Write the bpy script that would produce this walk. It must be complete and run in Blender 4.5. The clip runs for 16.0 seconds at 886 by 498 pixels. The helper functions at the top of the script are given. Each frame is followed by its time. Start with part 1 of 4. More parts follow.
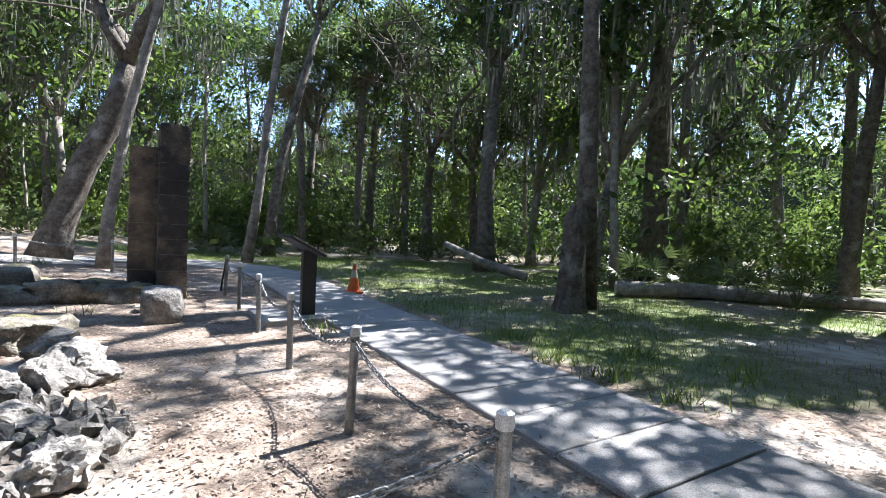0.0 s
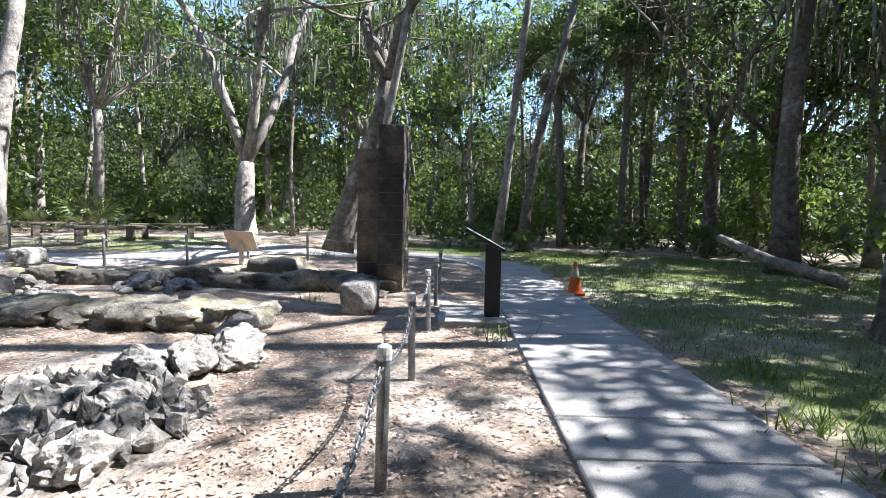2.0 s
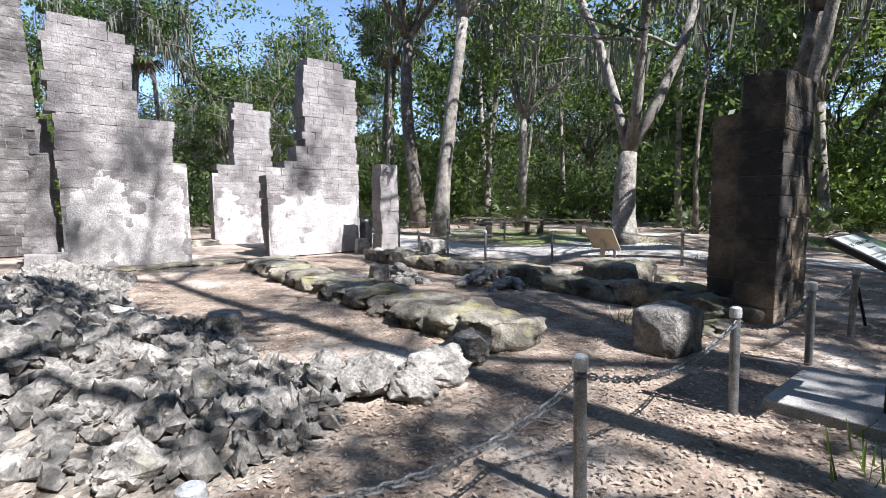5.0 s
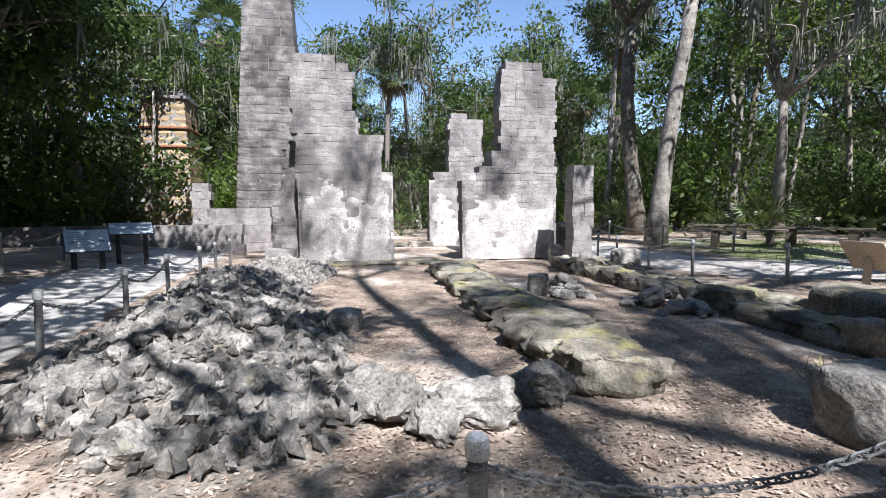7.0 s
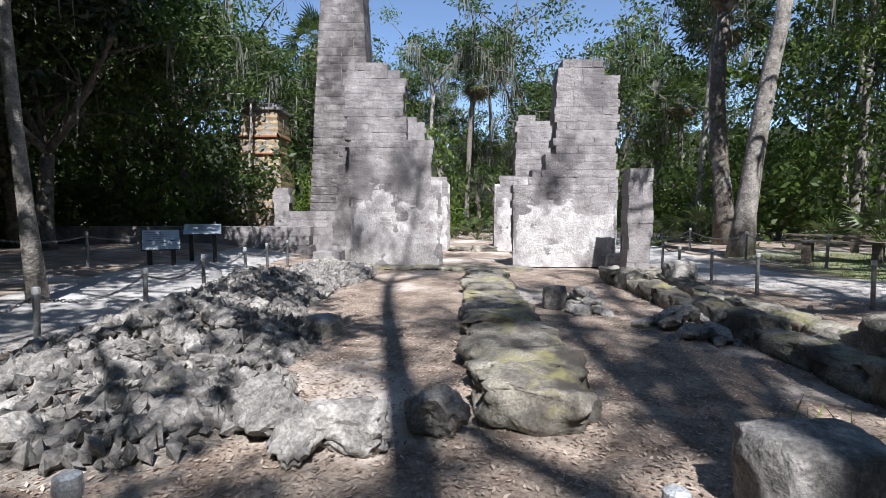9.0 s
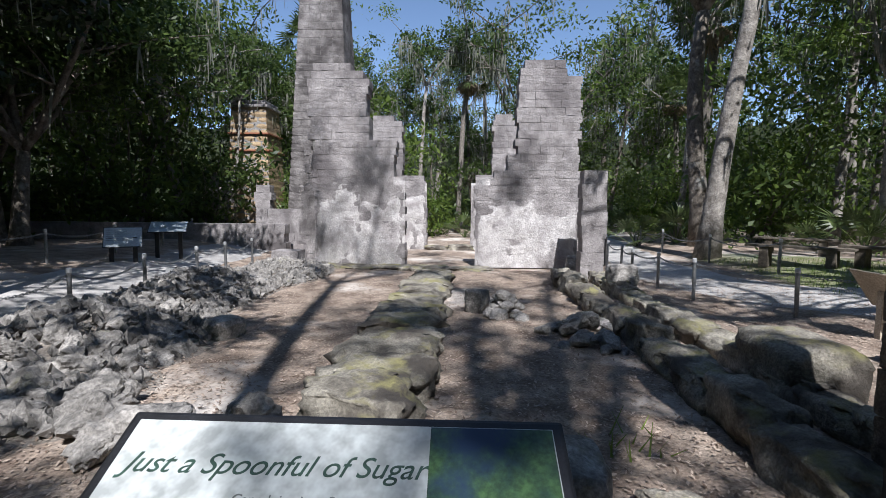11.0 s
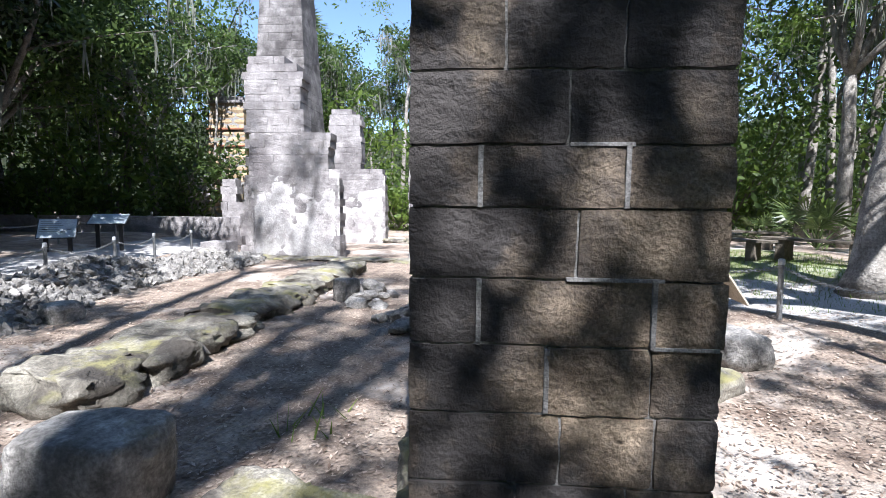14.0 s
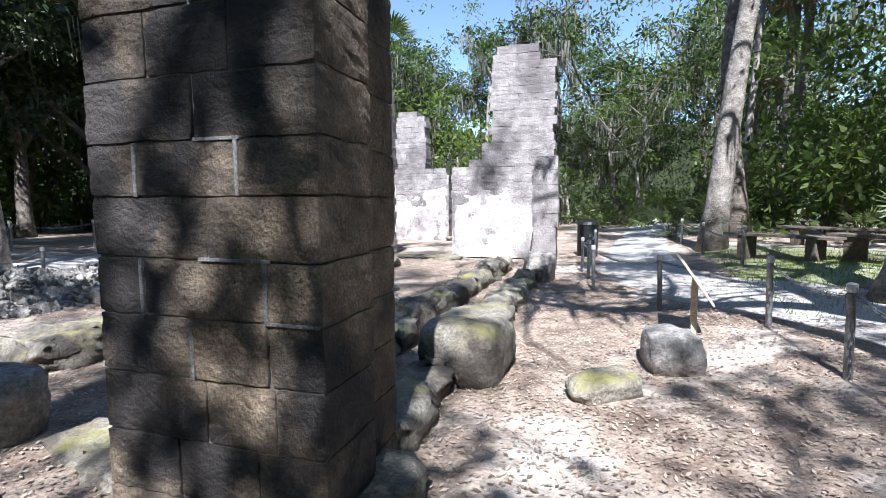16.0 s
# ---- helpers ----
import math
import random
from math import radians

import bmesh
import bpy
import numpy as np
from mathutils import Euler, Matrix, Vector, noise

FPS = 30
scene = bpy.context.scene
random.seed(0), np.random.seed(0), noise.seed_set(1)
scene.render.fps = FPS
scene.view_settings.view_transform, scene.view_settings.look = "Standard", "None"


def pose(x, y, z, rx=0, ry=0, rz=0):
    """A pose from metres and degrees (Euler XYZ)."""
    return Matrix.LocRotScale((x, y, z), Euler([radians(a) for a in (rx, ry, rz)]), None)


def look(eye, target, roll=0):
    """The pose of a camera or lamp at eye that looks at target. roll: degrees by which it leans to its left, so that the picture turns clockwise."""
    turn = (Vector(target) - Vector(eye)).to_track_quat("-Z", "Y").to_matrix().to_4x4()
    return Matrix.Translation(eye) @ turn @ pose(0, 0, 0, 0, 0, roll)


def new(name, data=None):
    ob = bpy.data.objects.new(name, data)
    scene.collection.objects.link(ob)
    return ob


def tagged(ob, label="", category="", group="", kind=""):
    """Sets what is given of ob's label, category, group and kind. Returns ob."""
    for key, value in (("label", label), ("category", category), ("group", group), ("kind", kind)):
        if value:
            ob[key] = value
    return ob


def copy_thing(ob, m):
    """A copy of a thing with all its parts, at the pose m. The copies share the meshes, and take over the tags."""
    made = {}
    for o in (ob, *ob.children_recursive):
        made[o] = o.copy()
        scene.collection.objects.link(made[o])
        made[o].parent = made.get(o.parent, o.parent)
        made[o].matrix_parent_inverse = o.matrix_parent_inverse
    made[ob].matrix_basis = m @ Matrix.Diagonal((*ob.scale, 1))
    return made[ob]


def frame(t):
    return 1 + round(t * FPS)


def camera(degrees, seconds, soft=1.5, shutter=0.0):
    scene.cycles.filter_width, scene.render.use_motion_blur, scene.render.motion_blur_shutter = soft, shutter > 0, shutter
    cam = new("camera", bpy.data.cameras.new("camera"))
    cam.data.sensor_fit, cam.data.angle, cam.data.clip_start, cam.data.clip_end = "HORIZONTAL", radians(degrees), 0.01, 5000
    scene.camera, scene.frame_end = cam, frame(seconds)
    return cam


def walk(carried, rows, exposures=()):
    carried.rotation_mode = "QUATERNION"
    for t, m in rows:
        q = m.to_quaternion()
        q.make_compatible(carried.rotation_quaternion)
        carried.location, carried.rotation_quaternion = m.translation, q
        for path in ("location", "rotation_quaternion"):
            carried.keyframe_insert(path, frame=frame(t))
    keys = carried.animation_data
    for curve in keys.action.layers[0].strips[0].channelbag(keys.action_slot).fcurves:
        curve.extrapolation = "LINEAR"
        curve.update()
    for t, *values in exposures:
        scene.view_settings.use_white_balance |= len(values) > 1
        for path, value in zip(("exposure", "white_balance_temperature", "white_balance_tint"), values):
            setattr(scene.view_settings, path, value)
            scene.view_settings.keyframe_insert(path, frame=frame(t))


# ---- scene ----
# The camera: seconds, place in metres, yaw, pitch, roll in degrees.
cam = camera(84.3, 16.0, soft=0.8)
ROWS = [
    (0.0, -0.002, 3.055, 1.426, -4.85, -2.58, -3.0),
    (0.5, 0.399, 3.343, 1.446, 2.70, -3.47, -2.4),
    (1.0, 0.668, 3.619, 1.415, 9.54, -3.27, -2.2),
    (1.5, 0.865, 3.968, 1.387, 18.92, -3.78, -1.7),
    (2.0, 1.079, 4.42, 1.379, 28.21, -4.21, -1.1),
    (2.5, 1.163, 4.81, 1.376, 37.09, -4.48, -0.7),
    (3.0, 1.233, 5.204, 1.329, 44.57, -4.21, -1.3),
    (3.5, 1.224, 5.62, 1.384, 51.80, -4.67, -0.9),
    (4.0, 1.185, 5.962, 1.403, 61.15, -4.82, -0.6),
    (4.5, 1.106, 6.346, 1.425, 69.61, -5.16, -0.1),
    (7.0, 0.379, 8.109, 1.403, 105.51, -4.65, 0.4),
    (7.5, 0.227, 8.436, 1.378, 110.95, -4.47, 0.3),
    (8.0, 0.02, 8.773, 1.393, 114.65, -4.76, 0.1),
    (8.5, -0.167, 9.078, 1.423, 116.54, -4.33, 0.1),
    (11.0, -0.917, 10.619, 1.597, 119.07, -4.88, -0.6),
    (11.5, -1.073, 10.924, 1.546, 119.15, -4.79, -0.7),
    (12.0, -1.253, 11.261, 1.498, 119.46, -4.88, -0.5),
    (12.5, -1.409, 11.586, 1.49, 119.56, -4.91, -0.5),
    (13.0, -1.658, 11.976, 1.493, 119.83, -5.13, -0.5),
    (13.5, -1.88, 12.281, 1.496, 120.09, -5.05, -0.6),
    (14.5, -2.321, 12.996, 1.507, 124.30, -5.54, -0.2),
    (15.0, -2.537, 13.398, 1.492, 127.88, -5.25, -0.0),
    (15.5, -2.783, 13.819, 1.464, 130.87, -5.39, 0.0),
    (16.0, -3.091, 14.166, 1.46, 134.41, -5.42, 0.3),
]
EXPOSURES = [(t, stops, kelvin, 11) for t, stops, kelvin in ((0.0, 2.1, 6200), (2.0, 2.1, 6300), (4.5, 1.5, 6300), (8.0, 1.1, 6250), (11.0, 0.65, 6200), (13.0, 1.25, 6100), (14.5, 1.65, 6000), (16.0, 1.5, 6000))]
walk(cam, [(t, pose(x, y, z, 90 + pitch, roll, yaw)) for t, x, y, z, yaw, pitch, roll in ROWS], EXPOSURES)

# World, sun.
SUN_AZ, SUN_EL = 36.0, 51.0      # degrees; azimuth counted from +x towards +y
world = bpy.data.worlds.new("sky")
scene.world = world
world.use_nodes = True
wn = world.node_tree.nodes
sky = wn.new("ShaderNodeTexSky")
sky.sky_type = "NISHITA"
sky.sun_disc = False
sky.sun_elevation = radians(SUN_EL)
sky.sun_rotation = radians(90 - SUN_AZ)
sky.air_density, sky.dust_density, sky.ozone_density = 0.9, 0.0, 1.0
sky.altitude = 1500
wn["Background"].inputs["Strength"].default_value = 0.105
world.node_tree.links.new(sky.outputs["Color"], wn["Background"].inputs["Color"])
sun = new("sun", bpy.data.lights.new("sun", "SUN"))
sun.data.energy, sun.data.angle, sun.data.color = 5.0, radians(0.55), (1.0, 0.985, 0.975)
sun_dir = Vector((math.cos(radians(SUN_AZ)) * math.cos(radians(SUN_EL)), math.sin(radians(SUN_AZ)) * math.cos(radians(SUN_EL)), math.sin(radians(SUN_EL))))
sun.matrix_world = look(sun_dir * 60, (0, 0, 0))


# ---------------------------------------------------------------- materials
def material(name, dark, light, scale=8.0, rough=0.9, bump=0.3, fine=60.0, stain=None, stain_scale=0.8, stain_at=0.55, metal=0.0, vary=0.0, moss=None, moss_at=0.5):
    """Two-scale noise between two colours, stains with a soft edge, fine relief; moss gathers on upward faces."""
    m = bpy.data.materials.new(name)
    m.use_nodes = True
    n, l = m.node_tree.nodes, m.node_tree.links
    bsdf = n["Principled BSDF"]
    bsdf.inputs["Roughness"].default_value, bsdf.inputs["Metallic"].default_value = rough, metal
    geo = n.new("ShaderNodeNewGeometry")

    def noise_tex(s, detail=5.0):
        t = n.new("ShaderNodeTexNoise")
        t.inputs["Scale"].default_value, t.inputs["Detail"].default_value, t.inputs["Roughness"].default_value = s, detail, 0.62
        l.new(geo.outputs["Position"], t.inputs["Vector"])
        return t.outputs["Fac"]

    def ramp(fac, a, b):
        r = n.new("ShaderNodeMapRange")
        r.inputs["From Min"].default_value, r.inputs["From Max"].default_value = a, b
        l.new(fac, r.inputs["Value"])
        return r.outputs["Result"]

    def mix(fac, a, b, mode="MIX"):
        x = n.new("ShaderNodeMix")
        x.data_type, x.blend_type = "RGBA", mode
        for sock, val in ((x.inputs["Factor"], fac), (x.inputs["A"], a), (x.inputs["B"], b)):
            if isinstance(val, bpy.types.NodeSocket):
                l.new(val, sock)
            else:
                sock.default_value = val if isinstance(val, float) else (*val, 1)
        return x.outputs["Result"]

    col = mix(ramp(noise_tex(scale), 0.32, 0.68), dark, light)
    col = mix(ramp(noise_tex(fine, 3.0), 0.35, 0.7), mix(1.0, col, (0.5, 0.5, 0.5), "MULTIPLY"), col)
    if stain:
        col = mix(ramp(noise_tex(stain_scale, 6.0), stain_at - 0.06, stain_at + 0.08), col, stain)
    if vary:
        info = n.new("ShaderNodeObjectInfo")
        hsv = n.new("ShaderNodeHueSaturation")
        l.new(ramp(info.outputs["Random"], 0.0, 1.0), hsv.inputs["Value"])
        hsv.inputs["Saturation"].default_value = 1.0
        val = n.new("ShaderNodeMapRange")
        val.inputs["To Min"].default_value, val.inputs["To Max"].default_value = 1 - vary, 1 + vary
        l.new(info.outputs["Random"], val.inputs["Value"])
        l.new(val.outputs["Result"], hsv.inputs["Value"])
        l.new(col, hsv.inputs["Color"])
        col = hsv.outputs["Color"]
    if moss:
        sep = n.new("ShaderNodeSeparateXYZ")
        l.new(geo.outputs["Normal"], sep.inputs["Vector"])
        mul = n.new("ShaderNodeMath")
        mul.operation = "MULTIPLY"
        l.new(ramp(sep.outputs["Z"], 0.3, 0.85), mul.inputs[0])
        l.new(ramp(noise_tex(2.2, 6.0), moss_at - 0.05, moss_at + 0.1), mul.inputs[1])
        col = mix(mul.outputs[0], col, moss)
    l.new(col, bsdf.inputs["Base Color"])
    if bump:
        add = n.new("ShaderNodeMath")
        add.operation = "ADD"
        l.new(noise_tex(fine * 0.45, 6.0), add.inputs[0])
        l.new(noise_tex(scale, 4.0), add.inputs[1])
        b = n.new("ShaderNodeBump")
        b.inputs["Strength"].default_value, b.inputs["Distance"].default_value = bump, 0.03
        l.new(add.outputs[0], b.inputs["Height"])
        l.new(b.outputs["Normal"], bsdf.inputs["Normal"])
    return m


def leaf_material(name, dark, light, glow=0.35, rough=0.45):
    """Leaves: colour varies leaf by leaf, and light comes through them."""
    m = bpy.data.materials.new(name)
    m.use_nodes = True
    n, l = m.node_tree.nodes, m.node_tree.links
    bsdf = n["Principled BSDF"]
    bsdf.inputs["Roughness"].default_value = rough
    geo = n.new("ShaderNodeNewGeometry")
    x = n.new("ShaderNodeMix")
    x.data_type = "RGBA"
    x.inputs["A"].default_value, x.inputs["B"].default_value = (*dark, 1), (*light, 1)
    l.new(geo.outputs["Random Per Island"], x.inputs["Factor"])
    l.new(x.outputs["Result"], bsdf.inputs["Base Color"])
    tr = n.new("ShaderNodeBsdfTranslucent")
    l.new(x.outputs["Result"], tr.inputs["Color"])
    mx = n.new("ShaderNodeMixShader")
    mx.inputs["Fac"].default_value = glow
    l.new(bsdf.outputs["BSDF"], mx.inputs[1])
    l.new(tr.outputs["BSDF"], mx.inputs[2])
    l.new(mx.outputs["Shader"], n["Material Output"].inputs["Surface"])
    return m


COQUINA = material("coquina", (0.27, 0.245, 0.24), (0.50, 0.465, 0.455), 3.5, 0.95, 0.9, 50, (0.15, 0.135, 0.135), 0.9, 0.55, vary=0.07)
PILLAR = material("weathered_coquina", (0.21, 0.155, 0.108), (0.50, 0.385, 0.27), 4.0, 0.95, 1.0, 75, (0.055, 0.048, 0.045), 0.95, 0.49, vary=0.12)
# A darker coquina for the tall chimney.
DARK_COQUINA = material("dark_coquina", (0.14, 0.125, 0.12), (0.40, 0.37, 0.355), 2.5, 0.95, 0.9, 45, (0.07, 0.062, 0.06), 0.7, 0.5, vary=0.06)
PLASTER = material("lime_plaster", (0.50, 0.47, 0.455), (0.76, 0.72, 0.70), 5.0, 0.95, 0.9, 40, (0.30, 0.275, 0.27), 1.4, 0.55)
MORTAR = material("mortar", (0.24, 0.23, 0.22), (0.42, 0.40, 0.38), 18.0, 0.95, 0.5, 90)
TAN_BRICK = material("tan_stone", (0.36, 0.25, 0.14), (0.58, 0.44, 0.28), 4.0, 0.95, 0.5, 50, (0.2, 0.15, 0.12), 1.0, 0.58, vary=0.15)
RED_BRICK = material("red_brick", (0.25, 0.09, 0.05), (0.42, 0.18, 0.10), 9.0, 0.9, 0.4, 60)
ROCK = material("grey_rubble", (0.17, 0.158, 0.145), (0.52, 0.485, 0.445), 7.0, 0.95, 1.0, 40, (0.10, 0.095, 0.09), 2.6, 0.57, vary=0.25, moss=(0.17, 0.16, 0.08), moss_at=0.66)
MOSSY = material("mossy_stone", (0.17, 0.15, 0.12), (0.50, 0.46, 0.38), 4.0, 0.95, 1.0, 45, (0.07, 0.06, 0.05), 1.5, 0.52, vary=0.15, moss=(0.23, 0.21, 0.09), moss_at=0.56)
LITTER = material("leaf_litter_ground", (0.20, 0.14, 0.105), (0.54, 0.435, 0.345), 2.6, 1.0, 1.0, 40, (0.62, 0.56, 0.50), 0.5, 0.58)
CONCRETE = material("sidewalk_concrete", (0.36, 0.345, 0.34), (0.52, 0.50, 0.48), 2.0, 0.9, 0.25, 110, (0.27, 0.25, 0.235), 0.9, 0.62, vary=0.06)
SAND = material("pale_shell_path", (0.42, 0.40, 0.38), (0.64, 0.61, 0.58), 1.6, 1.0, 0.4, 60, (0.30, 0.27, 0.24), 0.7, 0.62)
STEEL = material("galvanised_steel", (0.22, 0.225, 0.23), (0.40, 0.41, 0.42), 14.0, 0.5, 0.08, 120, metal=0.75)
CAP = material("post_cap", (0.55, 0.56, 0.57), (0.75, 0.76, 0.77), 14.0, 0.4, 0.05, 120, metal=0.4)
BLACK = material("black_powder_coat", (0.012, 0.012, 0.014), (0.025, 0.025, 0.028), 20.0, 0.45, 0.05, 200)
WHITE_PANEL = material("sign_panel_white", (0.66, 0.70, 0.68), (0.76, 0.79, 0.77), 3.0, 0.35, 0.0, 20)
SIGN_BACK = material("sign_back_tan", (0.50, 0.43, 0.33), (0.62, 0.54, 0.43), 4.0, 0.7, 0.05, 50)
INK = material("sign_ink_green", (0.035, 0.085, 0.06), (0.05, 0.11, 0.08), 20.0, 0.5, 0.0, 50)
INK_GREY = material("sign_ink_grey", (0.22, 0.24, 0.23), (0.28, 0.30, 0.29), 20.0, 0.5, 0.0, 50)
PICTURE = material("sign_picture_cane", (0.02, 0.05, 0.05), (0.10, 0.20, 0.06), 14.0, 0.35, 0.0, 90, (0.02, 0.04, 0.09), 5.0, 0.55)
BLUE_SIGN = material("pale_blue_sign", (0.50, 0.58, 0.62), (0.66, 0.72, 0.75), 6.0, 0.4, 0.0, 60, (0.32, 0.38, 0.42), 5.0, 0.6)
ORANGE = material("cone_orange", (0.75, 0.12, 0.02), (0.86, 0.18, 0.03), 8.0, 0.5, 0.05, 80)
CONE_BAND = material("cone_band", (0.35, 0.33, 0.22), (0.5, 0.48, 0.36), 8.0, 0.4, 0.0, 80)
BARK = material("oak_bark", (0.085, 0.068, 0.052), (0.27, 0.235, 0.195), 7.0, 0.95, 1.0, 38, (0.34, 0.33, 0.30), 2.0, 0.62)
PALE_BARK = material("pale_bark", (0.20, 0.175, 0.15), (0.50, 0.46, 0.41), 5.0, 0.95, 1.0, 36, (0.10, 0.085, 0.07), 1.6, 0.60)
PALM_BARK = material("palm_bark", (0.13, 0.11, 0.09), (0.33, 0.295, 0.255), 10.0, 0.95, 0.9, 40)
WOOD = material("weathered_wood", (0.10, 0.08, 0.06), (0.22, 0.185, 0.145), 9.0, 0.9, 0.5, 60)
# Oak leaf again, with deep shade put into its colour.
SHADED_LEAF = leaf_material("shaded_leaf", (0.012, 0.024, 0.008), (0.045, 0.07, 0.022), 0.25)
OAK_LEAF = leaf_material("oak_leaf", (0.034, 0.064, 0.017), (0.125, 0.18, 0.048), 0.6)
BRIGHT_LEAF = leaf_material("broad_leaf", (0.07, 0.125, 0.022), (0.19, 0.26, 0.055), 0.62)
PALM_LEAF = leaf_material("palm_leaf", (0.05, 0.08, 0.025), (0.13, 0.17, 0.055), 0.3, 0.4)
DRY_LEAF = leaf_material("dry_palm_leaf", (0.16, 0.12, 0.075), (0.28, 0.22, 0.14), 0.2, 0.7)
MOSS = leaf_material("spanish_moss", (0.14, 0.145, 0.115), (0.26, 0.265, 0.215), 0.3, 0.9)
GRASS = leaf_material("grass_blade", (0.08, 0.14, 0.022), (0.21, 0.29, 0.055), 0.45, 0.5)
FALLEN = leaf_material("fallen_leaf", (0.13, 0.085, 0.06), (0.52, 0.42, 0.34), 0.1, 0.8)


# ---------------------------------------------------------------- mesh helpers
class Shape:
    """Collects vertices and faces of one mesh."""

    def __init__(self):
        self.v, self.f, self.n = [], [], 0

    def add(self, verts, faces):
        self.f += [tuple(i + self.n for i in f) for f in faces]
        self.v += [tuple(p) for p in verts]
        self.n = len(self.v)

    def tube(self, path, radii, sides=8, wobble=0.0, rng=random):
        rings, prev = [], None
        path = [Vector(p) for p in path]
        for i, p in enumerate(path):
            way = (path[min(i + 1, len(path) - 1)] - path[max(i - 1, 0)]).normalized()
            side = way.cross(Vector((0.31, 0.95, 0.05))) if prev is None else prev - way * prev.dot(way)
            side.normalize()
            prev = side
            other = way.cross(side)
            rings.append([p + (side * math.cos(a) + other * math.sin(a)) * radii[i] * (1 + wobble * rng.uniform(-1, 1)) for a in (2 * math.pi * k / sides for k in range(sides))])
        verts = [q for r in rings for q in r]
        faces = [(i * sides + k, i * sides + (k + 1) % sides, (i + 1) * sides + (k + 1) % sides, (i + 1) * sides + k) for i in range(len(rings) - 1) for k in range(sides)]
        faces += [tuple(range(sides))[::-1], tuple((len(rings) - 1) * sides + k for k in range(sides))]
        self.add(verts, faces)
        return self

    def box(self, x0, x1, y0, y1, z0, z1, bevel=0.0):
        b = bevel
        lo, hi = (x0, y0, z0), (x1, y1, z1)
        if not b:
            v = [(x, y, z) for z in (z0, z1) for y in (y0, y1) for x in (x0, x1)]
            self.add(v, [(0, 2, 3, 1), (4, 5, 7, 6), (0, 1, 5, 4), (2, 6, 7, 3), (0, 4, 6, 2), (1, 3, 7, 5)])
            return self
        bm = bmesh.new()
        bmesh.ops.create_cube(bm, size=1)
        for q in bm.verts:
            q.co = Vector([lo[i] if q.co[i] < 0 else hi[i] for i in range(3)])
        bmesh.ops.bevel(bm, geom=bm.edges[:], offset=b, segments=2, profile=0.6, affect="EDGES")
        bm.verts.index_update()
        self.add([q.co[:] for q in bm.verts], [[q.index for q in f.verts] for f in bm.faces])
        bm.free()
        return self

    def quads(self, corners):
        """corners: array (n, 4, 3)."""
        n = len(corners)
        self.add(np.asarray(corners).reshape(-1, 3).tolist(), [(4 * i, 4 * i + 1, 4 * i + 2, 4 * i + 3) for i in range(n)])
        return self

    def mesh(self, name, mat, smooth=False):
        me = bpy.data.meshes.new(name)
        me.from_pydata(self.v, [], self.f)
        me.materials.append(mat)
        if smooth:
            me.polygons.foreach_set("use_smooth", [True] * len(me.polygons))
        me.update()
        return me


def part(name, shape, mat, parent, label="", smooth=False, m=None):
    ob = new(name, shape.mesh(name, mat, smooth) if isinstance(shape, Shape) else shape)
    ob.parent = parent
    if m is not None:
        ob.matrix_basis = m
    return tagged(ob, label) if label else ob


def thing(name, label, category, m=None, group="", kind=""):
    ob = new(name)
    if m is not None:
        ob.matrix_basis = m
    return tagged(ob, label, category, group, kind)


RUIN = pose(0, 0, 0, 0, 0, 27)     # the ruin's own axes: u towards the walk, v along the front


def uv(u, v, z=0.0):
    return RUIN @ Vector((u, v, z))


def ground_z(x, y):
    """The lie of the land: nearly level, rising a little beyond the fences."""
    u, v = x * 0.891 + y * 0.454, -x * 0.454 + y * 0.891
    rise = 0.11 * max(0.0, min(3.5, 4.0 - v)) + 0.13 * max(0.0, min(3.0, v - 14.6)) * max(0.0, min(1.0, (1.5 - u) / 3))
    return rise + 0.05 * (noise.noise((x * 0.25, y * 0.25, 1.7))) + 0.02 * noise.noise((x * 0.9, y * 0.9, 4.2))


# ---------------------------------------------------------------- the ground and the walk
WALK_EDGE = [(3.68, -8.0 + 1.15 * k) for k in range(11)] + [(3.68, v) for v in (4.3, 4.9, 5.52, 6.1, 6.68, 7.76, 8.98, 10.07, 11.2, 12.35, 13.5, 14.7)] + [(3.66, 15.8), (3.35, 16.8), (2.7, 17.7), (1.7, 18.4), (0.4, 18.8), (-1.0, 18.9)]
WALK_LEFT = [uv(u, v).to_2d() for u, v in WALK_EDGE]
WALK_WIDTH = 1.4
WALK = []
for i, p in enumerate(WALK_LEFT):
    a, b = WALK_LEFT[max(i - 1, 0)], WALK_LEFT[min(i + 1, len(WALK_LEFT) - 1)]
    d = (b - a).normalized()
    WALK.append((p, p + Vector((d.y, -d.x)) * WALK_WIDTH))
MIDDLE = [(a + b) / 2 for a, b in WALK]


def walk_distance(x, y):
    p, best = Vector((x, y)), 99.0
    for a, b in zip(MIDDLE, MIDDLE[1:]):
        s = max(0.0, min(1.0, (p - a).dot(b - a) / (b - a).length_squared))
        best = min(best, (p - a - (b - a) * s).length)
    return best


def land(x, y):
    d = max(0.0, min(1.0, (walk_distance(x, y) - 0.75) / 1.5)) if -14 < x < 8 and -6 < y < 24 else 1.0
    return ground_z(x, y) * d - 0.012


